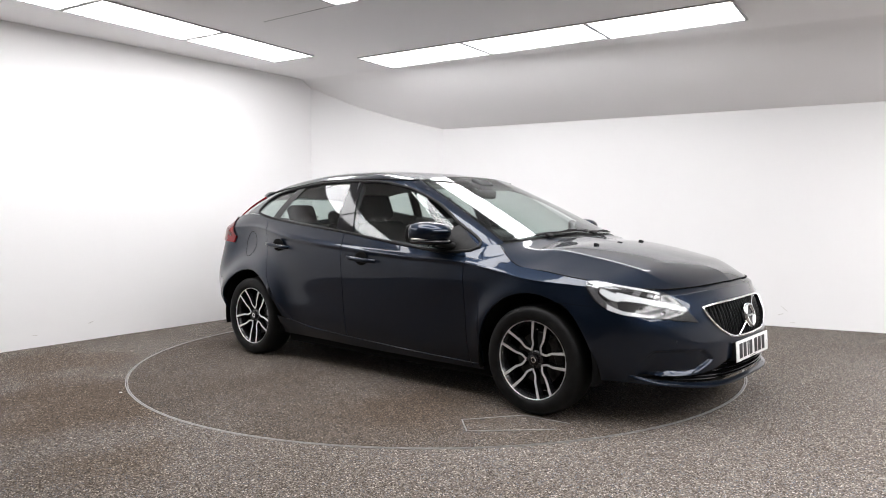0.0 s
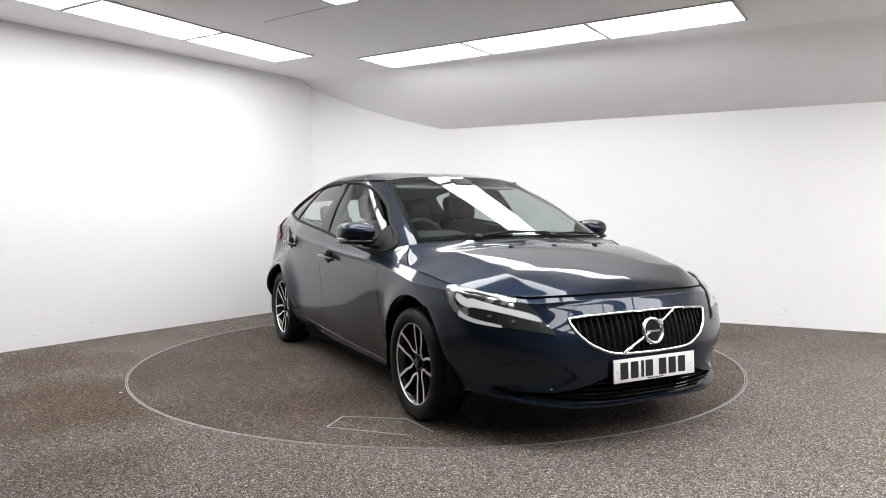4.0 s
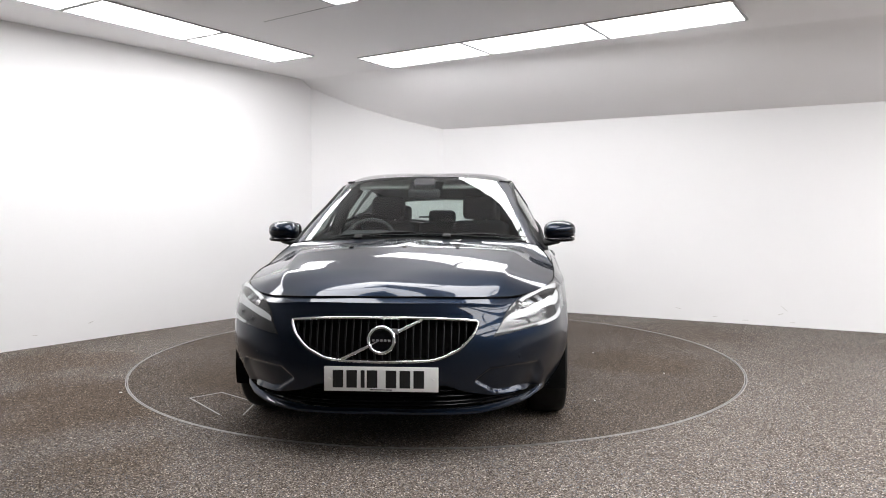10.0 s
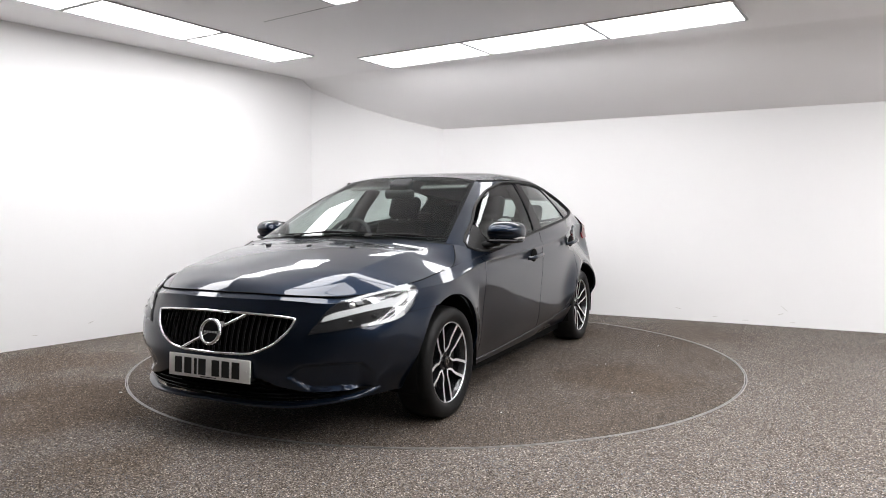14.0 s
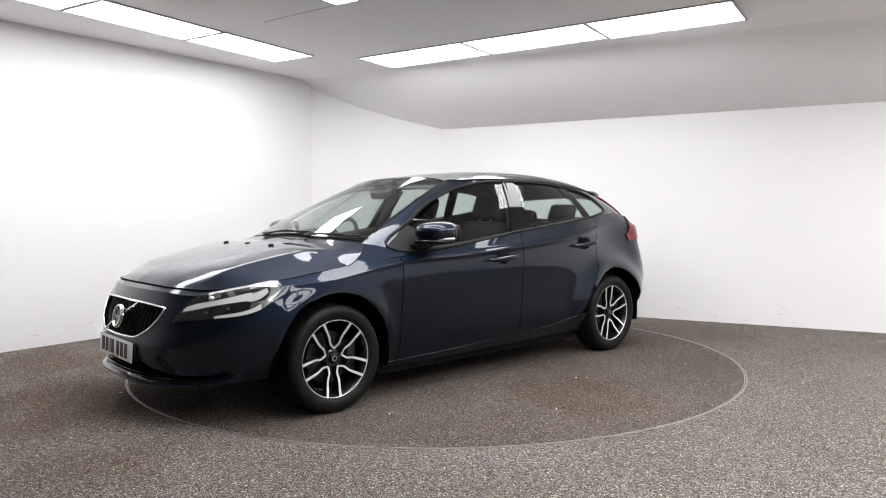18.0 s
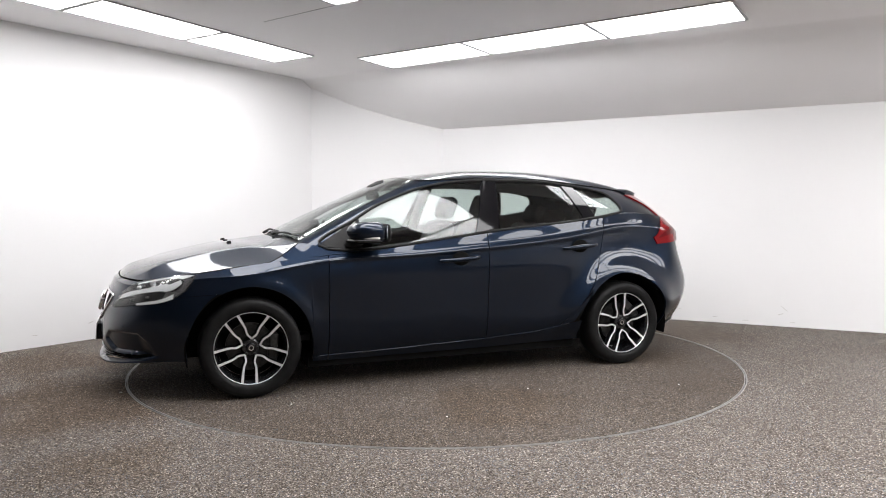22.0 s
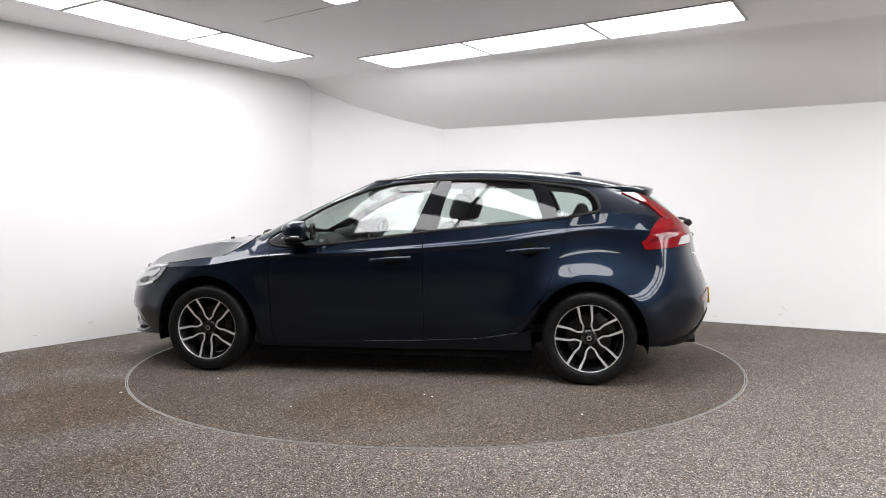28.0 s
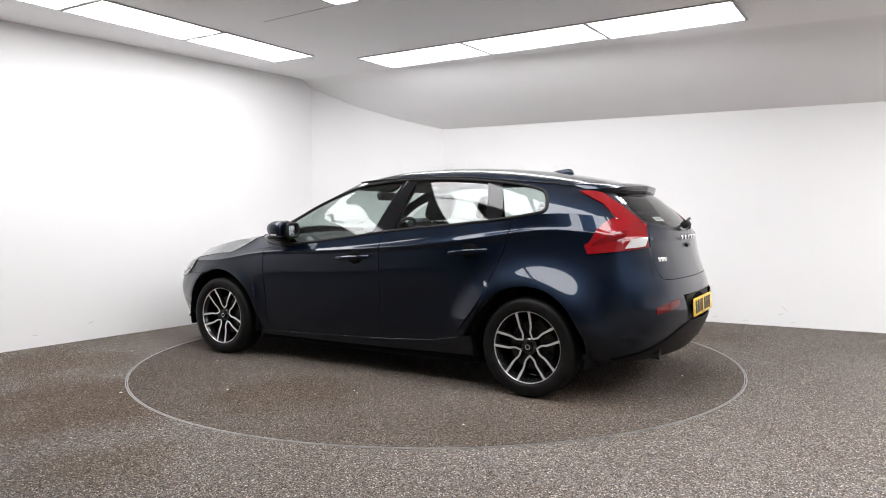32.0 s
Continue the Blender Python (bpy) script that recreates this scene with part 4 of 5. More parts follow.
    for k in range(5):
        ang = radians(-90 + 72 * k)
        for sign in (-1, 1):
            s = part("spoke", spoke(sign, ang, False), RIMBLACK, w, sharp=30)
            part("spoke_face", spoke(sign, ang, True), ALLOY, s, "machined silver face", sharp=30)
        a2 = radians(-90 + 36 + 72 * k)
        bolt = lathe([(0.0, 0.066), (0.007, 0.066), (0.0085, 0.060), (0.0085, 0.05)], 10)
        bolt.transform(Matrix.Translation((0.044 * math.cos(a2), 0, 0.044 * math.sin(a2))))
        part("wheel_bolt", bolt, STEEL, w, sharp=30)
    bm = rounded(0.06, 0.07, 0.17, (-0.135, 0.0, 0.0), (0, 0, 0), 0.012)
    part("brake_caliper", bm, STEEL, w, "grey brake caliper", sharp=40)
    return w


def build_wheels():
    w = build_wheel_master()
    places = [(1.3235, 0.785, 0, -4), (-1.3235, 0.780, 0, 44), (1.3235, -0.785, 180, 23), (-1.3235, -0.780, 180, 0)]
    out = []
    for k, (x, y, turn, spin) in enumerate(places):
        m = Matrix.Translation(Vector((x, y, 0.304)) + CAR_SHIFT) @ pose(0, 0, 0, 0, 0, turn) @ pose(0, 0, 0, 0, spin, 0)
        ob = w if k == 0 else copy_thing(w, m)
        ob.parent = car
        ob.matrix_basis = m
        out.append(ob)
    for k, (xc, zc, R) in enumerate(ARCHES):
        for s in (1, -1):
            bm = bmesh.new()
            rows = []
            for i in range(33):
                a = -0.25 + (math.pi + 0.5) * i / 32
                rows.append([bm.verts.new((xc + r * math.cos(a), s * y, zc + r * math.sin(a))) for r, y in ((R + 0.002, 0.868), (R + 0.01, 0.84), (R + 0.012, 0.56), (0.02, 0.56))])
            for a, b in zip(rows, rows[1:]):
                for i in range(3):
                    bm.faces.new((a[i], a[i + 1], b[i + 1], b[i]))
            cpart("wheel_arch_liner", bm, DARK, car, "black wheel arch liner", smooth=True)


def build_underside():
    cpart("floor_pan", prism([(0.95, -0.55), (0.95, 0.55), (-0.95, 0.55), (-0.95, -0.55)], 0.14, 0.24), DARK, car, "black underbody")
    cpart("engine_tray", prism([(1.85, -0.52), (1.85, 0.52), (0.96, 0.55), (0.96, -0.55)], 0.21, 0.26), DARK, car, "black engine undertray")
    cpart("rear_tray", prism([(-0.96, -0.55), (-0.96, 0.55), (-1.80, 0.45), (-1.80, -0.45)], 0.26, 0.30), DARK, car, "black rear underbody")
    for s in (1, -1):
        cpart("floor_pan", prism([(0.97, 0.55 * s), (0.97, 0.78 * s), (-0.95, 0.78 * s), (-0.95, 0.55 * s)][::s], 0.145, 0.235), DARK, car, "black underbody")
        # bead added along the foot of the doors to catch a highlight line
        us = np.linspace(float(u_at_x(BODY, 0.93, np.array(0.5))), float(u_at_x(BODY, -0.86, np.array(0.8))), 40)
        vs = sill_v(us)
        line = (BODY(us, vs) + normals(BODY, us, vs, 5) * 0.001) * np.array([1, s, 1])
        cpart("door_foot_highlight_bead", tube_along(line, 0.0035, 8), PAINT, car, smooth=True)


build_body()
build_house()
build_wheels()
build_underside()


# ---------------------------------------------------------------- car: lamps, grille, trim
LAMP_LOW = [(0.0930, 2.17), (0.1075, 2.245), (0.1235, 2.325), (0.1428, 2.39), (0.160, 2.46), (0.172, 2.54), (0.182, 2.72), (0.192, 3.05), (0.197, 3.60), (0.199, 4.10)]
LAMP_TOP = [(0.0935, 2.21), (0.0990, 2.50), (0.1050, 2.93), (0.1125, 3.50), (0.122, 4.25), (0.1386, 4.95), (0.1629, 4.99), (0.182, 4.99), (0.193, 4.85), (0.1985, 4.45)]
wide_body = lambda u, v: BODY(np.abs(u), v) * (np.where(u < 0, -1.0, 1.0)[..., None] * np.array([0, 1, 0]) + np.array([1, 0, 1]))


def lamp_piece(a0, a1, b0, b1, nu=16, nv=4, off=0.006):
    """A slip of the headlamp between shares a0..a1 of its length and b0..b1 of its height; b may run linearly."""
    lo, hi = even(LAMP_LOW), even(LAMP_TOP)
    A, B = np.meshgrid(np.linspace(a0, a1, nu), np.linspace(0, 1, nv), indexing="ij")
    t = (A - a0) / (a1 - a0)
    f = lambda q: q[0] + (q[1] - q[0]) * t if isinstance(q, tuple) else q
    Bv = f(b0) + (f(b1) - f(b0)) * B
    q = lo(A) * (1 - Bv[..., None]) + hi(A) * Bv[..., None]
    P, N = BODY(q[..., 0], q[..., 1]), normals(BODY, q[..., 0], q[..., 1], 5)
    return flanged(P + N * off, N, off - 0.0015)


def on_face(u, v, off=0.0):
    U, V = np.array([float(u)]), np.array([float(v)])
    p = wide_body(U, V)[0]
    n = normals(BODY, np.abs(U), V, 5)[0] * np.array([1, -1 if u < 0 else 1, 1])
    return p + n * off


def build_headlamps():
    for s in (1, -1):
        e = new("headlamp")
        e.parent = car
        e["label"] = "clear headlamp with a pale sideways T light guide"
        F = np.array([1, s, 1])

        def put(name, P, m, label=""):
            cpart(name, outward(sheet(P * F), None), m, e, label, sharp=40)
        put("housing", lamp_piece(0, 1, 0.0, 1.0, 48, 22, 0.004), LAMPBLACK, "dark lamp housing")

        def slip(name, lo, hi, off, m, label, nu=24, nv=8):
            P, N = band(BODY, lo, hi, nu, nv, off, 5)
            put(name, flanged(P, N, off - 0.002), m, label)
        slip("inner_bezel", [(0.0955, 2.20), (0.108, 2.26), (0.120, 2.31), (0.132, 2.37)], [(0.1000, 2.50), (0.108, 2.62), (0.119, 2.72), (0.130, 2.80)], 0.0055, SMOKE, "smoky grey inner bezel")
        slip("upper_bezel", [(0.1065, 2.85), (0.113, 2.98), (0.121, 3.10), (0.130, 3.20)], [(0.1085, 3.05), (0.115, 3.52), (0.122, 3.78), (0.129, 3.86)], 0.0055, SMOKE, "smoky grey upper bezel")
        slip("rear_bowl", [(0.1682, 2.56), (0.178, 2.66), (0.190, 3.05), (0.1975, 4.0)], [(0.1690, 3.10), (0.180, 3.05), (0.1865, 3.54), (0.1855, 4.30)], 0.0065, SILVERED, "silvered rear bowl")
        slip("upper_rim", [(0.1855, 4.10), (0.164, 4.62), (0.143, 4.37), (0.1278, 3.87)], [(0.1965, 4.60), (0.168, 4.97), (0.144, 4.95), (0.1265, 4.30)], 0.0075, DRL, "bright upper rim")
        slip("light_guide", [(0.1720, 3.10), (0.1442, 2.965), (0.1205, 2.764), (0.1035, 2.60)], [(0.1670, 3.74), (0.1434, 3.342), (0.1189, 3.065), (0.1055, 2.80)], 0.008, DRL, "pale T-shaped light guide")
        slip("guide_end", [(0.1660, 3.00), (0.174, 3.10), (0.180, 3.30), (0.185, 3.60)], [(0.1650, 3.50), (0.172, 3.65), (0.178, 3.85), (0.183, 4.00)], 0.0082, DRL, "pale end of the light guide")
        slip("lower_edge", [(0.1800, 2.66), (0.1698, 2.53), (0.1574, 2.44), (0.1382, 2.37)], [(0.1790, 2.90), (0.169, 2.68), (0.1566, 2.56), (0.1374, 2.45)], 0.0075, DRL, "bright lower edge")
        for u, w in ((0.150, 0.0035), (0.137, 0.003)):
            slip("reflector_fin", [(u - w, 3.42), (u + w, 3.46)], [(u - w * 2, 4.15), (u, 4.25)], 0.0075, SILVERED, "silvered reflector fin", 4, 6)
        for u, v, r in ((0.130, 3.50, 0.018), (0.128, 2.58, 0.016), (0.148, 2.72, 0.016)):
            p = on_face(u, v, 0.0) * F
            bm = blob(r, r, r * 0.8, 2.0, 16, 10)
            bm.transform(Matrix.Translation(p))
            cpart("projector", bm, SATIN if v > 3 else GLOSS, e, "round lamp projector", smooth=True)
        put("lens", lamp_piece(0, 1, 0.0, 1.0, 40, 20, 0.013), LENS, "clear outer lens")


def build_grille():
    g = new("grille")
    g.parent = car
    g["label"] = "black slatted grille in a chrome frame"
    pts = [on_face(u, v, 0.004) for u, v in GRILLE]
    cpart("frame", tube_along(pts, 0.0068, 10, True, 1.0), CHROME, g, "chrome grille frame", sharp=80)
    # recessed backing
    P = np.stack([[on_face(u, v, 0.0) for u, v in GRILLE], [on_face(u * 0.97, 2.2 + (v - 2.2) * 0.96, -0.05) for u, v in GRILLE]], 0)
    P = np.concatenate([P, P[:, :1]], 1)
    bm = sheet(P)
    c = [v for v in bm.verts][len(GRILLE) + 1:]
    bm.faces.new(c[:-1])
    cpart("backing", bm, DARK, g)
    top = lambda u: np.interp(abs(u), [0, 0.0275, 0.0557, 0.070, 0.077], [2.84, 2.83, 2.785, 2.745, 2.715])
    low = lambda u: np.interp(abs(u), [p[0] for p in GRILLE_HALF[:8]], [p[1] for p in GRILLE_HALF[:8]])
    n = 25
    for k in range(n):
        u = -0.076 + 0.152 * k / (n - 1)
        v0, v1 = low(u) - 0.02, top(u) + 0.02
        line = [on_face(u, v0 + (v1 - v0) * t / 6, -0.022) for t in range(7)]
        cpart("slat", tube_along(line, 0.0050, 6, False, 1.0), GRILLEBLACK, g, "", sharp=60)
    # diagonal bar and ring emblem
    a, b = Vector((2.20, -0.185, 0.452)), Vector((2.142, 0.182, 0.628))
    bow = [a.lerp(b, t / 10) + Vector((0.016 * math.sin(math.pi * t / 10) + 0.004, 0, 0)) for t in range(11)]
    cpart("diagonal_bar", tube_along(bow, 0.007, 8, False, 0.7), CHROME, g, "chrome diagonal bar", sharp=50)
    ring = lathe([(0.050, 0.0), (0.051, 0.012), (0.057, 0.018), (0.064, 0.015), (0.068, 0.004), (0.067, -0.01)], 48)
    ring.transform(Matrix.Translation((2.190, 0, 0.540)) @ pose(0, 0, 0, 0, 0, -90) @ pose(0, 0, 0, 14, 0, 0))
    cpart("emblem_ring", ring, CHROME, g, "round chrome emblem ring", smooth=True)
    disc = lathe([(0.0, 0.006), (0.051, 0.006), (0.052, -0.01)], 40)
    disc.transform(Matrix.Translation((2.190, 0, 0.540)) @ pose(0, 0, 0, 0, 0, -90) @ pose(0, 0, 0, 14, 0, 0))
    cpart("emblem_disc", disc, GLOSS, g, "black emblem disc", sharp=40)
    arrow = bmesh.new()
    tri = [(-0.004, 0.0), (0.026, 0.0), (0.026, -0.030)]
    f0 = [arrow.verts.new((0.0, 0.048 + x, 0.052 + z)) for x, z in tri]
    f1 = [arrow.verts.new((0.012, 0.048 + x, 0.052 + z)) for x, z in tri]
    arrow.faces.new(f1)
    arrow.faces.new(f0[::-1])
    for i in range(3):
        arrow.faces.new((f0[i], f0[(i + 1) % 3], f1[(i + 1) % 3], f1[i]))
    bmesh.ops.recalc_face_normals(arrow, faces=arrow.faces[:])
    arrow.transform(Matrix.Translation((2.185, 0, 0.540)) @ pose(0, 0, 0, 0, -14, 0))
    cpart("emblem_arrow", arrow, CHROME, g, "chrome arrow tip")
    for k in range(5):
        cpart("emblem_bar", rounded(0.003, 0.011, 0.010, (2.1985, -0.036 + 0.018 * k, 0.540), (0, -14, 0), 0.001, 1), SATIN, g, "small plain silver bar")


def number_plate(name, x, z, facing, tilt, material, label):
    p = new(name)
    p.parent = car
    p["label"] = label
    p.matrix_basis = Matrix.Translation(Vector((x, 0, z)) + CAR_SHIFT) @ pose(0, 0, 0, 0, 0, 0 if facing > 0 else 180) @ pose(0, 0, 0, 0, tilt, 0)
    part("plate", rounded(0.006, 0.520, 0.111, (0, 0, 0), (0, 0, 0), 0.0025, 2), material, p, sharp=40)
    for k, y in enumerate((0.196, 0.133, 0.083, 0.040, -0.046, -0.109, -0.172)):
        w = 0.018 if k == 2 else 0.048
        part("bar", rounded(0.0015, w, 0.079, (0.0035, -y, 0), (0, 0, 0), 0.0004, 1), INK, p, "plain black bar")
    for s in (1, -1):
        b = lathe([(0.0, 0.003), (0.005, 0.003), (0.006, 0.0)], 12)
        b.transform(Matrix.Translation((0.003, 0.236 * s, 0)) @ pose(0, 0, 0, 0, 0, -90))
        part("plate_screw", b, PLATEWHITE, p, "small screw cap", sharp=40)
    part("maker_mark", rounded(0.0012, 0.10, 0.004, (0.0032, 0, -0.048), (0, 0, 0), 0.0003, 1), INK, p, "thin dark line")


def build_front_trim():
    number_plate("front_number_plate", 2.214, 0.368, 1, -3, PLATEWHITE, "white front number plate with plain black bars")
    # plinth behind the plate
    cpart("plate_plinth", rounded(0.05, 0.50, 0.10, (2.183, 0, 0.366), (0, -3, 0), 0.006), BLACK, car, "black plate plinth", sharp=40)
    # lower intake
    i = new("lower_intake")
    i.parent = car
    i["label"] = "black slatted lower intake"
    P = np.stack([[on_face(u, v, 0.0) for u, v in INTAKE], [on_face(u * 0.96, 0.45 + (v - 0.45) * 0.9, -0.06) for u, v in INTAKE]], 0)
    P = np.concatenate([P, P[:, :1]], 1)
    bm = sheet(P)
    c = [v for v in bm.verts][len(INTAKE) + 1:]
    bm.faces.new(c[:-1])
    cpart("backing", bm, DARK, i)
    for v, u1 in ((0.26, 0.115), (0.36, 0.125), (0.52, 0.075), (0.68, 0.06)):
        line = [on_face(-u1 + 2 * u1 * t / 30, v, -0.012) for t in range(31)]
        cpart("slat", tube_along(line, 0.006, 6, False, 1.6), GLOSS, i, "", sharp=60)
    # splitter lip, running up into the corners
    us = np.linspace(-0.156, 0.156, 81)
    vs = np.interp(np.abs(us), [0, 0.078, 0.13, 0.152, 0.156], [0.10, 0.06, 0.16, 0.30, 0.33])
    out = np.interp(np.abs(us), [0, 0.078, 0.13, 0.150, 0.156], [0.016, 0.028, 0.020, 0.010, 0.0])
    rows = []
    for u, v, o in zip(us, vs, out):
        p0, n = on_face(u, v, 0.0), on_face(u, v, 1.0) - on_face(u, v, 0.0)
        up = np.array([0, 0, 1.0])
        rows.append([on_face(u, v + 0.07, -0.006), p0 + n * o * 0.80 + up * 0.006, p0 + n * o + up * 0.004, p0 + n * o - up * 0.006, p0 + n * (o - 0.012) - up * 0.012, p0 - n * 0.02 - up * 0.012])
    bm = sheet(np.array(rows))
    bmesh.ops.recalc_face_normals(bm, faces=bm.faces[:])
    cpart("splitter_lip", bm, PAINT, car, sharp=50)
    # parking sensors
    for u in (-0.118, 0.118):
        b = lathe([(0.0, 0.0015), (0.009, 0.0015), (0.010, 0.0)], 16)
        p, n = on_face(u, 1.55), on_face(u, 1.55, 1.0) - on_face(u, 1.55)
        b.transform(Matrix.Translation(p) @ Vector(n).to_track_quat("Y", "Z").to_matrix().to_4x4())
        cpart("sensor", b, PAINT, car, sharp=40)
    # washer jets
    for y in (-0.299, 0.0, 0.299):
        cpart("washer_jet", rounded(0.030, 0.022, 0.014, (1.40, y, 0.922), (0, 12, 0), 0.005), BLACK, car, "small black washer jet", sharp=50)


def glass_point(u, v, off):
    U, V = np.array([abs(float(u))]), np.array([float(v)])
    s = np.array([1, -1 if u < 0 else 1, 1])
    return ((HOUSE(U, V) + normals(HOUSE, U, V, 1) * off) * s)[0]


def build_wipers():
    for base, tip in (((-0.075, 0.02), (0.030, 0.10)), ((0.050, 0.02), (0.150, 0.07))):
        w = new("wiper")
        w.parent = car
        w["label"] = "black windscreen wiper at rest"
        mid = ((base[0] + tip[0]) / 2, 0.05)
        cpart("arm", tube_along([glass_point(*base, 0.012), glass_point(*mid, 0.018), glass_point((mid[0] + tip[0]) / 2, 0.055, 0.014)], 0.005, 8, False, 1.2), BLACK, w, sharp=60)
        line = [glass_point(base[0] - 0.03 + (tip[0] + 0.015 - base[0] + 0.03) * t / 12, 0.040 + 0.022 * t / 12, 0.008) for t in range(13)]
        cpart("blade", tube_along(line, 0.0045, 6, False, 0.7), BLACK, w, sharp=60)
        cpart("spindle_cap", rounded(0.04, 0.05, 0.018, tuple(glass_point(*base, 0.008)), (0, 25, 0), 0.008), BLACK, w, sharp=50)


def build_mirrors():
    for s in (1, -1):
        m = new("door_mirror")
        m.parent = car
        m["label"] = "dark blue door mirror with a black foot"

        def put(name, bm, material, label="", **kw):
            if s < 0:
                mirror_bm(bm)
            cpart(name, bm, material, m, label, **kw)
        bm = blob(0.118, 0.104, 0.066, 2.6, 40, 24)
        for v in bm.verts:
            if v.co.x < -0.045:
                v.co.x = -0.045 + (v.co.x + 0.045) * 0.25
            v.co.z += 0.10 * v.co.x * (1 if v.co.z < 0 else -0.35)
            v.co.x -= 0.30 * v.co.y
        bm.transform(Matrix.Translation((0.612, 0.926, 0.994)))
        put("housing", bm, PAINT, "dark blue mirror housing", smooth=True)
        low = blob(0.118, 0.102, 0.020, 2.7, 36, 12)
        for v in low.verts:
            v.co.x -= 0.30 * v.co.y
            if v.co.x < -0.06:
                v.co.x = -0.06 + (v.co.x + 0.06) * 0.3
        low.transform(Matrix.Translation((0.618, 0.924, 0.940)))
        put("lower_shell", low, GLOSS, "black lower shell", smooth=True)
        foot = tube_along([(0.69, 0.80, 0.912), (0.69, 0.85, 0.920), (0.665, 0.90, 0.930)], 0.022, 12, False, 2.2)
        put("foot", foot, BLACK, "black mirror foot", smooth=True)
        line = [(0.600 + 0.106 * math.cos(a) - 0.30 * 0.104 * math.sin(a), 0.923 + 0.106 * math.sin(a), 0.953 + 0.004 * math.sin(a)) for a in (0.25 + 1.35 * t / 10 for t in range(11))]
        put("indicator", tube_along(line, 0.006, 8, False, 0.6), CLEARLENS, "thin clear indicator strip", sharp=60)
        glass = rounded(0.004, 0.145, 0.088, (0.522, 0.915, 0.988), (0, 0, 14), 0.002, 1)
        put("mirror_glass", glass, MIRROR, "mirror glass", sharp=40)
        loop = [(0.512 - 0.25 * y, 0.915 + y, 0.988 + z) for y, z in ((0.076 * math.copysign(abs(math.cos(a)) ** 0.5, math.cos(a)), 0.048 * math.copysign(abs(math.sin(a)) ** 0.5, math.sin(a))) for a in np.linspace(0, 2 * math.pi, 28, endpoint=False))]
        put("glass_rim", tube_along(loop, 0.012, 8, True, 1.0), BLACK, "black mirror rim", smooth=True)


def build_handles():
    for s in (1, -1):
        for x0, x1, z0, z1 in ((0.118, -0.160, 0.797, 0.816), (-0.798, -1.068, 0.860, 0.884)):
            h = new("door_handle")
            h.parent = car
            h["label"] = "dark blue pull handle over a scooped recess"
            y = 0.893
            pts = []
            for t in np.linspace(0, 1, 15):
                lift = 0.030 * min(1, 4.5 * t, 4.5 * (1 - t)) ** 0.6
                pts.append((x0 + (x1 - x0) * t, s * (y + lift + 0.006), z0 + (z1 - z0) * t))
            cpart("grip", tube_along(pts, lambda t: 0.0125 + 0.003 * math.sin(math.pi * t), 10, False, 0.75), PAINT, h, sharp=70)
            mx, mz = (x0 + x1) / 2 - 0.02, (z0 + z1) / 2
            # the recess's shade put into colour: a shallow black bulge behind the grip
            bowl = blob(0.062, 0.010, 0.046, 2.0, 28, 14)
            bowl.transform(Matrix.Translation((mx + 0.01, s * (y - 0.0065), mz + 0.004)))
            cpart("recess", bowl, DARK, h, "black bulge for the shade in the handle's recess", smooth=True)


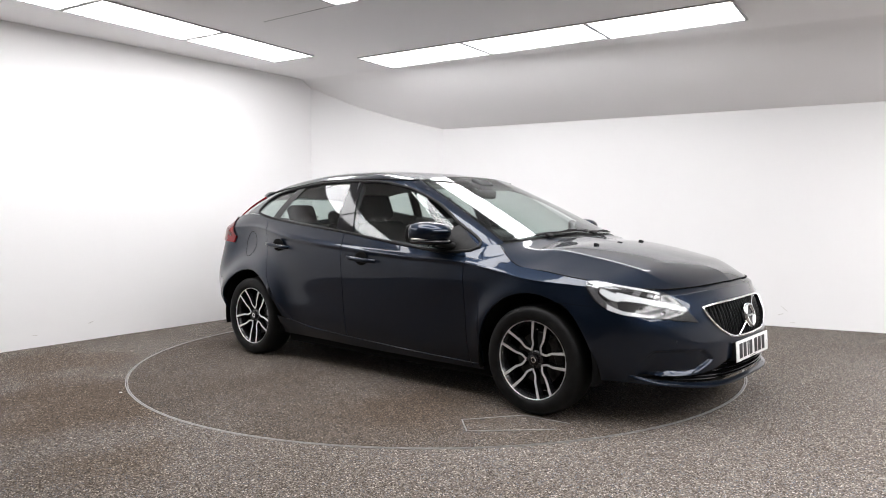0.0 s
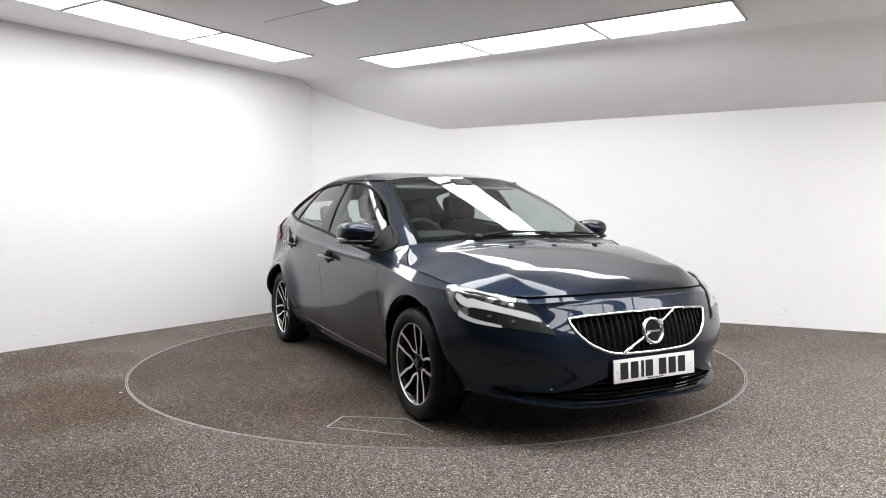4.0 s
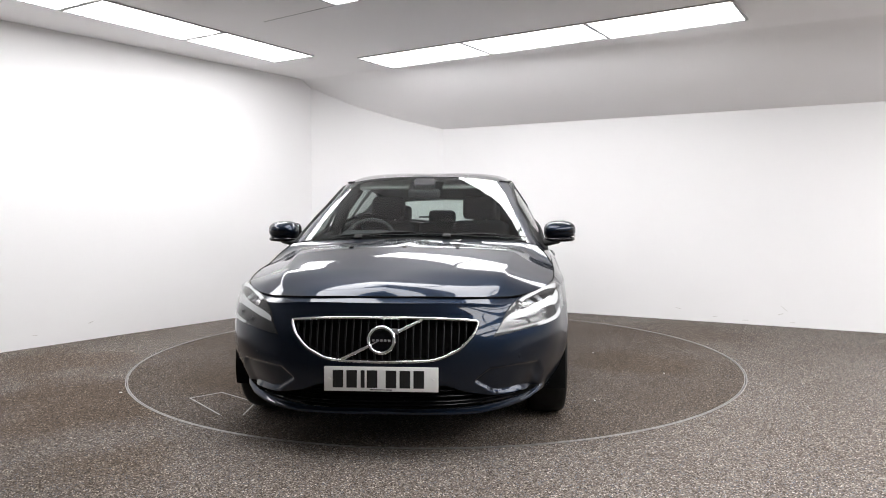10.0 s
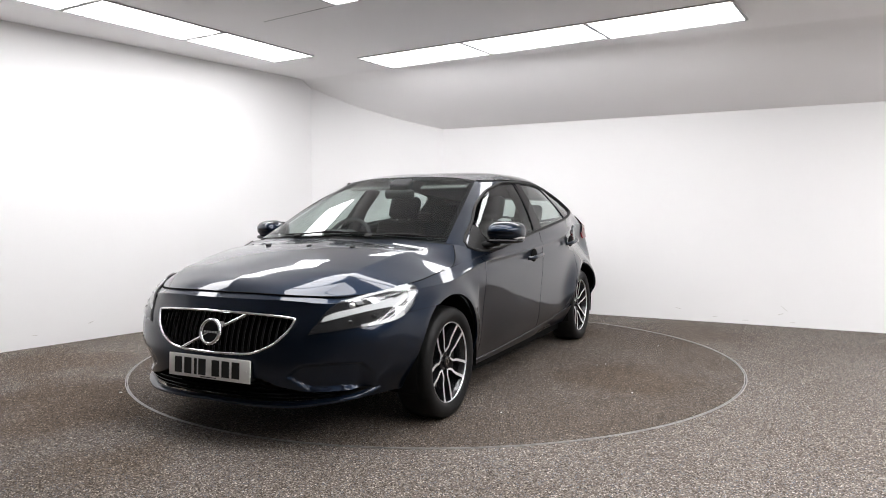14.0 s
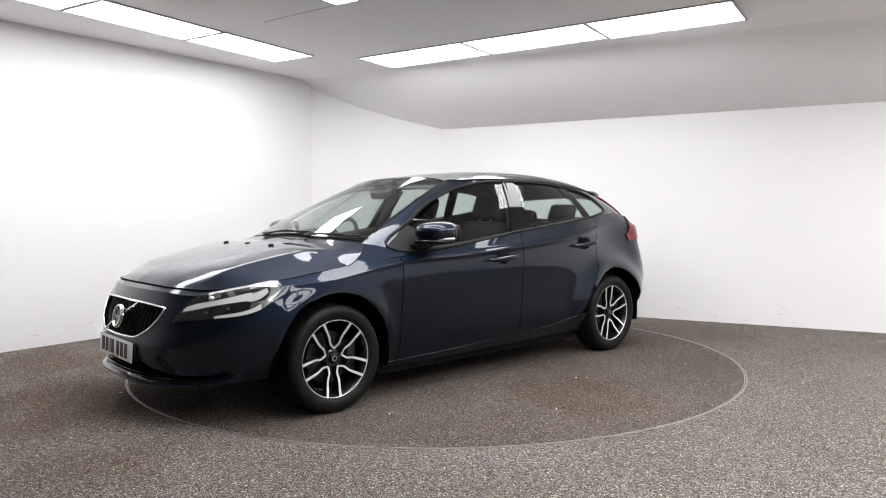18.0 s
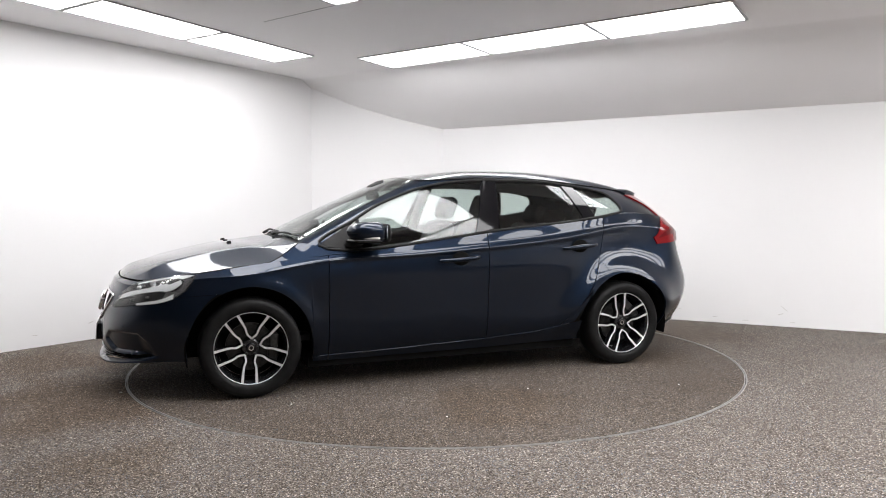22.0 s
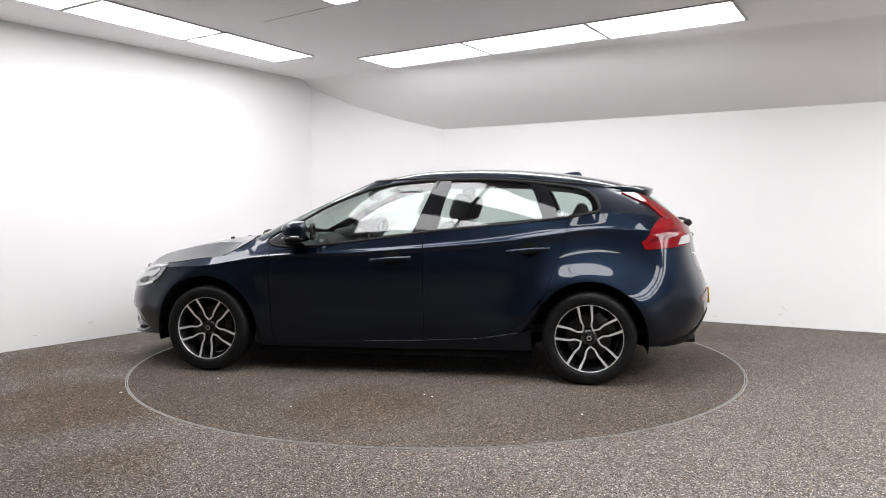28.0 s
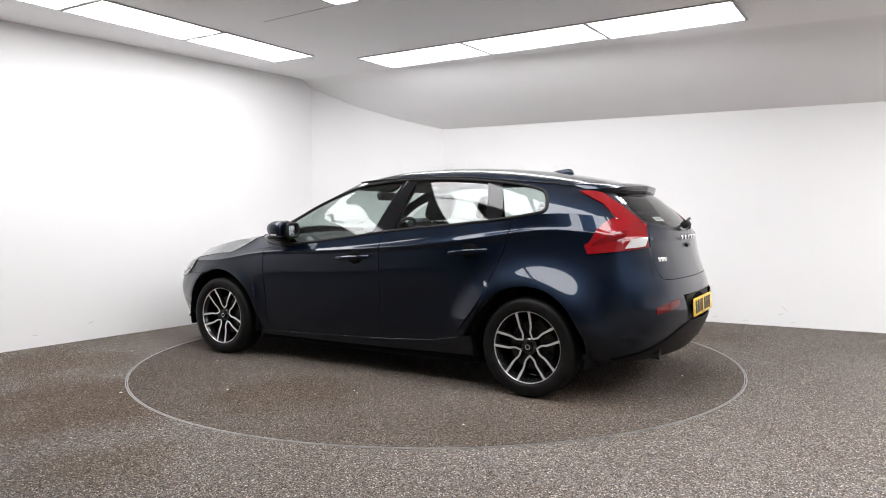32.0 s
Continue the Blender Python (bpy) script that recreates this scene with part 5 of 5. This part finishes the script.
def build_tail():
    for s in (1, -1):
        e = new("tail_lamp")
        e.parent = car
        e["label"] = "tall red tail lamp with a clear reversing segment"
        F = np.array([1, s, 1])

        def put(name, P, m, label=""):
            cpart(name, outward(sheet(P * F), None), m, e, label, sharp=40)

        def lens(S, lo, hi, off, vmax, nu=24, nv=14):
            P, N = band(S, lo, hi, nu, nv, off, vmax)
            return flanged(P, N, off + 0.002)
        put("lower_lens", lens(BODY, [(0.8018, 3.42), (0.825, 3.48), (0.850, 3.57), (0.8822, 3.72)], [(0.797, 3.66), (0.8089, 3.98), (0.833, 4.995), (0.876, 4.995)], 0.010, 5), REDLENS, "glossy red lens")
        put("upper_lens", lens(HOUSE, [(0.833, 0.0), (0.845, 0.0), (0.860, 0.0), (0.875, 0.0)], [(0.826, 0.42), (0.838, 0.41), (0.849, 0.40), (0.859, 0.39)], 0.010, 1), REDLENS, "glossy red lens")
        put("upper_lens", lens(HOUSE, [(0.826, 0.42), (0.838, 0.41), (0.849, 0.40), (0.859, 0.39)], [(0.792, 0.79), (0.808, 0.82), (0.824, 0.84), (0.842, 0.80)], 0.010, 1), REDLENS, "glossy red upper lens")
        put("reversing_lamp", lens(BODY, [(0.848, 3.62), (0.858, 3.66), (0.868, 3.70), (0.877, 3.75)], [(0.856, 3.92), (0.865, 3.98), (0.874, 4.02), (0.881, 4.05)], 0.0125, 5, 10, 6), CLEARLENS, "clear reversing lamp")
        put("light_strip", lens(BODY, [(0.806, 3.62), (0.82, 3.72), (0.838, 3.82), (0.846, 3.84)], [(0.808, 3.72), (0.825, 3.95), (0.845, 4.25), (0.852, 4.3)], 0.0118, 5, 12, 4), DEEPRED, "darker red light strip")
        # reflector in the bumper
        P, N = band(BODY, [(0.880, 1.80), (0.895, 1.84), (0.910, 1.90), (0.919, 1.96)], [(0.879, 1.98), (0.895, 2.06), (0.912, 2.12), (0.924, 2.14)], 14, 6, 0.004, 5)
        cpart("rear_reflector", outward(sheet(flanged(P, N, 0.006) * F), None), DEEPRED, car, "red bumper reflector", sharp=40)
        # exhaust tip
        pipe = lathe([(0.026, -0.10), (0.029, 0.05), (0.0295, 0.053), (0.027, 0.053), (0.025, 0.0), (0.0, 0.0)], 28)
        pipe.transform(Matrix.Translation((-1.972, 0.50 * s, 0.266)) @ pose(0, 0, 0, 0, 0, 90))
        cpart("exhaust_tip", pipe, STEEL, car, "bright exhaust tip", smooth=True)
    # black lower valance
    P, N = band(BODY, [(0.835, 0.0), (0.890, 0.0), (0.945, 0.0), (1.0, 0.0)], [(0.837, 0.10), (0.888, 0.62), (0.938, 1.34), (1.0, 1.40)], 36, 14, 0.006, 5)
    pair("rear_valance", flanged(P, N, 0.01), GRILLEBLACK, car, "black textured lower valance")
    # plate recess and plate
    cpart("plate_recess", rounded(0.02, 0.60, 0.165, (-2.118, 0, 0.530), (0, 3, 0), 0.004), BLACK, car, "black plate recess", sharp=40)
    for z in (0.612, 0.452):
        cpart("recess_edge", rounded(0.05, 0.58, 0.006, (-2.112, 0, z), (0, 0, 0), 0.002, 1), BLACK, car, sharp=40)
    number_plate("rear_number_plate", -2.158, 0.528, -1, -3, PLATEYELLOW, "yellow rear number plate with plain black bars")
    # spoiler over the rear window
    root = Curve([(-1.40, .545, 1.287), (-1.56, .49, 1.293), (-1.66, .30, 1.298), (-1.69, 0, 1.300)])
    tip = Curve([(-1.565, .535, 1.258), (-1.690, .475, 1.262), (-1.775, .25, 1.278), (-1.802, 0, 1.284)])
    A, B = np.meshgrid(np.linspace(0, 1, 30), np.linspace(0, 1, 10), indexing="ij")
    top = root(A) * (1 - B[..., None]) + tip(A) * B[..., None]
    top[..., 2] += 0.008 * np.sin(np.pi * B)
    lowtip = tip(A[:, :1]) + np.array([0.004, 0, -0.011])
    heel = tip(A[:, :1]) + np.array([0.035, -0.006, -0.052])
    lowroot = root(A[:, :1]) + np.array([-0.03, -0.01, -0.050])
    Q = np.concatenate([top, lowtip], 1)
    Q = np.concatenate([Q, (Q * FLIP)[-2::-1]], 0)
    cpart("spoiler", outward(sheet(Q), None), PAINT, car, "dark blue roof spoiler", sharp=40)
    K = np.concatenate([lowtip, lowtip + np.array([0.004, 0, -0.022]), heel, lowroot], 1)
    K = np.concatenate([K, (K * FLIP)[-2::-1]], 0)
    cpart("spoiler_underside", sheet(K), GLOSS, car, "gloss black spoiler underside", sharp=50)
    # aerial fin
    bm = bmesh.new()
    rows = []
    for t in np.linspace(0, 1, 14):
        x = -1.085 - 0.20 * t
        h = 0.040 * math.sin(min(1, t * 1.15) * math.pi / 2) ** 1.3 * (1 if t < 0.86 else max(0.05, 1 - ((t - 0.86) / 0.14) ** 2))
        w = 0.030 * math.sin(math.pi * min(0.94, max(0.06, t)) ** 0.8)
        z0 = 1.400 - 0.10 * t * 0.2 - 0.006
        rows.append([bm.verts.new((x, w * math.cos(a), z0 + h * math.sin(a) ** 0.8 if math.sin(a) > 0 else z0)) for a in np.linspace(0, math.pi, 9)])
    for a, b in zip(rows, rows[1:]):
        for k in range(8):
            bm.faces.new((a[k], a[k + 1], b[k + 1], b[k]))
    bmesh.ops.recalc_face_normals(bm, faces=bm.faces[:])
    cpart("aerial_fin", bm, PAINT, car, "shark-fin roof aerial", smooth=True)
    # rear wiper
    w = new("rear_wiper")
    w.parent = car
    w["label"] = "black rear window wiper"
    cpart("pivot", rounded(0.05, 0.09, 0.05, (-2.045, 0.0, 1.035), (0, -50, 0), 0.016), BLACK, w, sharp=50)
    cpart("arm", tube_along([(-2.05, 0.0, 1.045), (-2.035, -0.10, 1.062), (-2.0, -0.30, 1.068)], 0.010, 8, False, 0.8), BLACK, w, sharp=60)
    # handle bar and plain badge bars on the tailgate
    cpart("tailgate_handle", rounded(0.03, 0.16, 0.026, (-2.062, 0, 0.905), (0, 0, 0), 0.008), GLOSS, car, "black tailgate handle", sharp=50)
    for k in range(5):
        y = -0.16 + 0.08 * k
        cpart("badge_bar", rounded(0.006, 0.030, 0.028, (-2.062 + 0.10 * y * y, y, 0.955), (0, -8, 0), 0.002, 1), CHROME, car, "plain chrome badge bar", sharp=40)
    for k in range(3):
        p = on_face(0.902 + 0.006 * k, 3.30, 0.002)
        cpart("model_bar", rounded(0.006, 0.024, 0.026, tuple(p), (0, 0, -24), 0.002, 1), CHROME, car, "plain chrome badge bar", sharp=40)
    # fuel flap outline on the right
    ring = [BODY(np.array([0.7546 + 0.0135 * math.cos(a)]), np.array([3.39 + 0.44 * math.sin(a)]))[0] * FLIP for a in np.linspace(0, 2 * math.pi, 32, endpoint=False)]
    ring = [np.array(p) + np.array([0, -0.0005, 0]) for p in ring]
    cpart("fuel_flap_gap", tube_along(ring, 0.0016, 6, True), DARK, car, "round fuel flap gap", smooth=True)


def build_cabin():
    # dashboard
    bm = bmesh.new()
    prof = [(1.0, 0.93), (0.86, 0.955), (0.70, 0.945), (0.62, 0.90), (0.58, 0.80), (0.60, 0.60)]
    rows = [[bm.verts.new((x, y, z - 0.03 * (abs(y) / 0.7) ** 3)) for x, z in prof] for y in np.linspace(-0.70, 0.70, 15)]
    for a, b in zip(rows, rows[1:]):
        for k in range(5):
            bm.faces.new((a[k], b[k], b[k + 1], a[k + 1]))
    cpart("dashboard", bm, TRIM, car, "dark moulded dashboard", sharp=60)
    cpart("instrument_hood", rounded(0.20, 0.34, 0.09, (0.66, -0.36, 0.945), (0, 8, 0), 0.04, 4), TRIM, car, sharp=60)
    # steering wheel on the right
    m = Matrix.Translation((0.44, -0.37, 0.90)) @ pose(0, 0, 0, 0, -24, 0)
    ring = [m @ Vector((0, 0.180 * math.cos(a), 0.180 * math.sin(a))) for a in np.linspace(0, 2 * math.pi, 40, endpoint=False)]
    sw = new("steering_wheel")
    sw.parent = car
    sw["label"] = "black three-spoke steering wheel"
    cpart("rim", tube_along(ring, 0.015, 10, True), TRIM, sw, smooth=True)
    hub = rounded(0.05, 0.15, 0.11, (0, 0, 0), (0, 0, 0), 0.02)
    hub.transform(m)
    cpart("boss", hub, TRIM, sw, sharp=50)
    for y, z in ((0.17, 0.02), (-0.17, 0.02), (0.0, -0.17)):
        cpart("spoke", tube_along([m @ Vector((0, 0, 0)), m @ Vector((0.0, y, z))], 0.018, 8, False, 0.8), TRIM, sw, sharp=60)
    # seats
    def seat(name, x, y, w, recline, head=True, z=0.42):
        st = new(name)
        st.parent = car
        st["label"] = "black cloth car seat with a headrest"
        cpart("cushion", rounded(0.50, w, 0.16, (x + 0.22, y, z), (0, -6, 0), 0.06, 4), CLOTH, st, sharp=70)
        back = rounded(0.13, w, 0.62, (0, 0, 0.31), (0, 0, 0), 0.055, 4)
        for v in back.verts:
            v.co.y *= 1 - 0.16 * max(0, v.co.z - 0.2) / 0.4
        back.transform(Matrix.Translation((x, y, z + 0.04)) @ pose(0, 0, 0, 0, -recline, 0))
        cpart("backrest", back, CLOTH, st, sharp=70)
        if head:
            hr = rounded(0.10, 0.27, 0.19, (0, 0, 0.735), (0, 0, 0), 0.045, 4)
            hr.transform(Matrix.Translation((x, y, z + 0.04)) @ pose(0, 0, 0, 0, -recline, 0))
            cpart("headrest", hr, CLOTH, st, sharp=70)
            for s in (1, -1):
                post = tube_along([(0, 0.055 * s, 0.58), (0, 0.055 * s, 0.70)], 0.006, 8)
                post.transform(Matrix.Translation((x, y, z + 0.04)) @ pose(0, 0, 0, 0, -recline, 0))
                cpart("headrest_post", post, SATIN, st, sharp=60)
        return st
    seat("front_seat", -0.16, 0.37, 0.50, 20)
    seat("front_seat", -0.16, -0.37, 0.50, 20)
    b = new("rear_bench")
    b.parent = car
    b["label"] = "black cloth rear bench with three headrests"
    cpart("cushion", rounded(0.50, 1.22, 0.16, (-0.72, 0, 0.46), (0, -6, 0), 0.06, 4), CLOTH, b, sharp=70)
    for y in (-0.41, 0.0, 0.41):
        back = rounded(0.14, 0.42, 0.56, (0, 0, 0.28), (0, 0, 0), 0.05, 4)
        mm = Matrix.Translation((-0.98, y, 0.50)) @ pose(0, 0, 0, 0, -25, 0)
        back.transform(mm)
        cpart("backrest", back, CLOTH, b, sharp=70)
        hr = rounded(0.09, 0.25, 0.16 if y else 0.12, (0, 0, 0.66 if y else 0.63), (0, 0, 0), 0.04, 4)
        hr.transform(mm)
        cpart("headrest", hr, CLOTH, b, sharp=70)
    # parcel shelf, floor, rear pillars' trim, interior mirror with its sensor box
    cpart("parcel_shelf", prism([(-1.18, -0.62), (-1.18, 0.62), (-1.85, 0.46), (-1.85, -0.46)][::-1], 0.985, 1.0), TRIM, car, "dark parcel shelf")
    cpart("cabin_floor", prism([(1.0, -0.7), (1.0, 0.7), (-1.9, 0.6), (-1.9, -0.6)][::-1], 0.30, 0.34), TRIM, car)
    cpart("inner_mirror", rounded(0.05, 0.23, 0.065, (0.33, 0, 1.245), (0, 12, 0), 0.02), TRIM, car, "black interior mirror", sharp=50)
    cpart("sensor_box", rounded(0.11, 0.15, 0.05, (0.30, 0, 1.315), (0, 26, 0), 0.015), TRIM, car, "black camera box behind the windscreen", sharp=50)
    for s in (1, -1):
        pill = tube_along([(-0.24, 0.775 * s, 0.95), (-0.28, 0.705 * s, 1.15), (-0.32, 0.60 * s, 1.31)], 0.050, 8, False, 0.5)
        cpart("pillar_trim", pill, TRIM, car, "dark door pillar trim", smooth=True)
        # door tops seen through the glass
        top = [(0.55, 0.79 * s, 0.860), (0.0, 0.79 * s, 0.920), (-0.5, 0.785 * s, 0.975), (-1.05, 0.76 * s, 1.035)]
        cpart("door_card", tube_along(top, 0.035, 8, False, 0.8), TRIM, car, "dark door top trim", smooth=True)
        visor = rounded(0.17, 0.36, 0.02, (0.16, 0.30 * s, 1.315), (0, 20, 0), 0.008)
        cpart("sun_visor", visor, LINER, car, "grey sun visor", sharp=50)


def build_glass_marks():
    """Small plain marks on the glass: makers' bars in the front door windows, a pale sticker in the rear window."""
    white = mat("pale_sticker", (0.62, 0.63, 0.62), 0.6)
    for k in range(4):
        for s in (1, -1):
            p = glass_point((0.4018 + 0.004 * k) * s, 0.246 + 0.02 * (k % 2), -0.002)
            cpart("glass_mark", rounded(0.016, 0.0012, 0.007, tuple(p), (-32 * s, 0, 0), 0.0003, 1), INK, car, "tiny dark glass mark")
    p = glass_point(0.9375, 0.256, -0.010)
    cpart("window_sticker", rounded(0.0015, 0.10, 0.040, tuple(p), (0, 48, -14), 0.0004, 1), white, car, "pale sticker in the rear window")
    for k in range(2):
        q = Vector(p) + Vector((-0.002, 0, 0.006 - 0.014 * k))
        cpart("sticker_bar", rounded(0.0015, 0.07, 0.005, tuple(q), (0, 48, -14), 0.0004, 1), INK, car, "plain dark bar")


build_glass_marks()
build_headlamps()
build_grille()
build_front_trim()
build_wipers()
build_mirrors()
build_handles()
build_tail()
build_cabin()


# ---------------------------------------------------------------- marks and crumbs
def build_marks():
    dirt = mat("grey_wall_scuff", (0.64, 0.62, 0.60), 0.8)
    seam = mat("ceiling_seam_grey", (0.30, 0.30, 0.30), 0.9)
    pale = mat("pale_crumb", (0.75, 0.73, 0.70), 0.8)
    dark = mat("dark_crumb", (0.02, 0.02, 0.02), 0.8)

    def scuff(corner, along, inward, s, z, length, tilt):
        """A faint short rub mark on a wall, a thin film of dirt."""
        e = new("wall_scuff")
        rng = random.Random(int(s * 1000))
        bm = bmesh.new()
        n = 6
        edge = [[], []]
        for k in range(n + 1):
            t = k / n - 0.5
            w = 0.0035 * (1 - 4 * t * t) * rng.uniform(0.5, 1.2) + 0.0004
            for j, sg in enumerate((-1, 1)):
                edge[j].append(bm.verts.new((t * length, 0, 0.3 * length * tilt * math.sin(3 * t) + sg * w)))
        for k in range(n):
            bm.faces.new((edge[0][k], edge[0][k + 1], edge[1][k + 1], edge[1][k]))
        p = corner + along * s - inward * 0.003
        e.matrix_basis = pose(p.x, p.y, z, 0, 0, math.degrees(math.atan2(along.y, along.x)))
        part("rub_mark", bm, dirt, e)
        tagged(e, "faint grey rub mark low on the white wall", "scuff mark", "scuff marks on the walls")
    for s, z, length, tilt in ((3.09, 0.059, 0.05, 0.2), (3.375, 0.040, 0.07, 0.1), (3.715, 0.176, 0.07, -1.2), (3.687, 0.119, 0.06, 0.4), (3.792, 0.044, 0.05, 0.0), (2.732, 0.121, 0.06, -0.3)):
        scuff(C2, RD, RN, s, z, length, tilt)
    ln = Vector((-LD.y, LD.x))
    for s, z, length, tilt in ((-2.682, 0.152, 0.06, 0.4), (-3.16, 0.102, 0.05, -0.3)):
        scuff(C1, LD, ln, s, z, length, tilt)
    # fine seam in the flat ceiling, and one along the slope
    a, b = Vector((-1.383, 0.295)), Vector((-0.70, -0.20))
    d = (b - a).normalized()
    n = Vector((-d.y, d.x)) * 0.002
    tagged(link("ceiling_seam_trim", prism([tuple(a - n), tuple(b - n), tuple(b + n), tuple(a + n)], 2.648, 2.652), seam), "thin grey seam in the ceiling", "seam", kind="structure")
    # crumbs on the carpet
    def crumb(x, y, material, label, size, parent=None):
        rng = random.Random(int(x * 977 + y * 331))
        bm = bmesh.new()
        bmesh.ops.create_icosphere(bm, subdivisions=1, radius=size)
        for v in bm.verts:
            v.co = Vector((v.co.x * 1.3, v.co.y, v.co.z * 0.5)) * rng.uniform(0.75, 1.2)
        low = min(v.co.z for v in bm.verts)
        bm.transform(Matrix.Translation((x, y, -low + (0.0 if parent else 0.0005))))
        if parent:
            return part("carpet_crumb", bm, material, parent, label)
        e = new("carpet_crumb")
        part("flake", bm, material, e)
        tagged(e, label, "crumb", "crumbs on the carpet")
    crumb(-1.967, -1.156, pale, "tiny pale crumb on the carpet", 0.008)
    crumb(-1.624, -1.949, dark, "tiny dark crumb on the carpet", 0.007)
    crumb(-2.728, 0.594, dark, "tiny dark crumb on the carpet", 0.008)
    for x, y in ((-0.211, 1.271), (-1.818, -0.237), (-0.153, 1.225), (0.55, 1.62), (1.30, 1.05), (-1.1, 1.5)):
        crumb(x, y, pale, "tiny pale crumb", 0.005, turntable)


build_marks()


def motions():
    for thing in (turntable, car):
        walk(thing, [(t, pose(0, 0, 0, 0, 0, a)) for t, a in TURN])


motions()
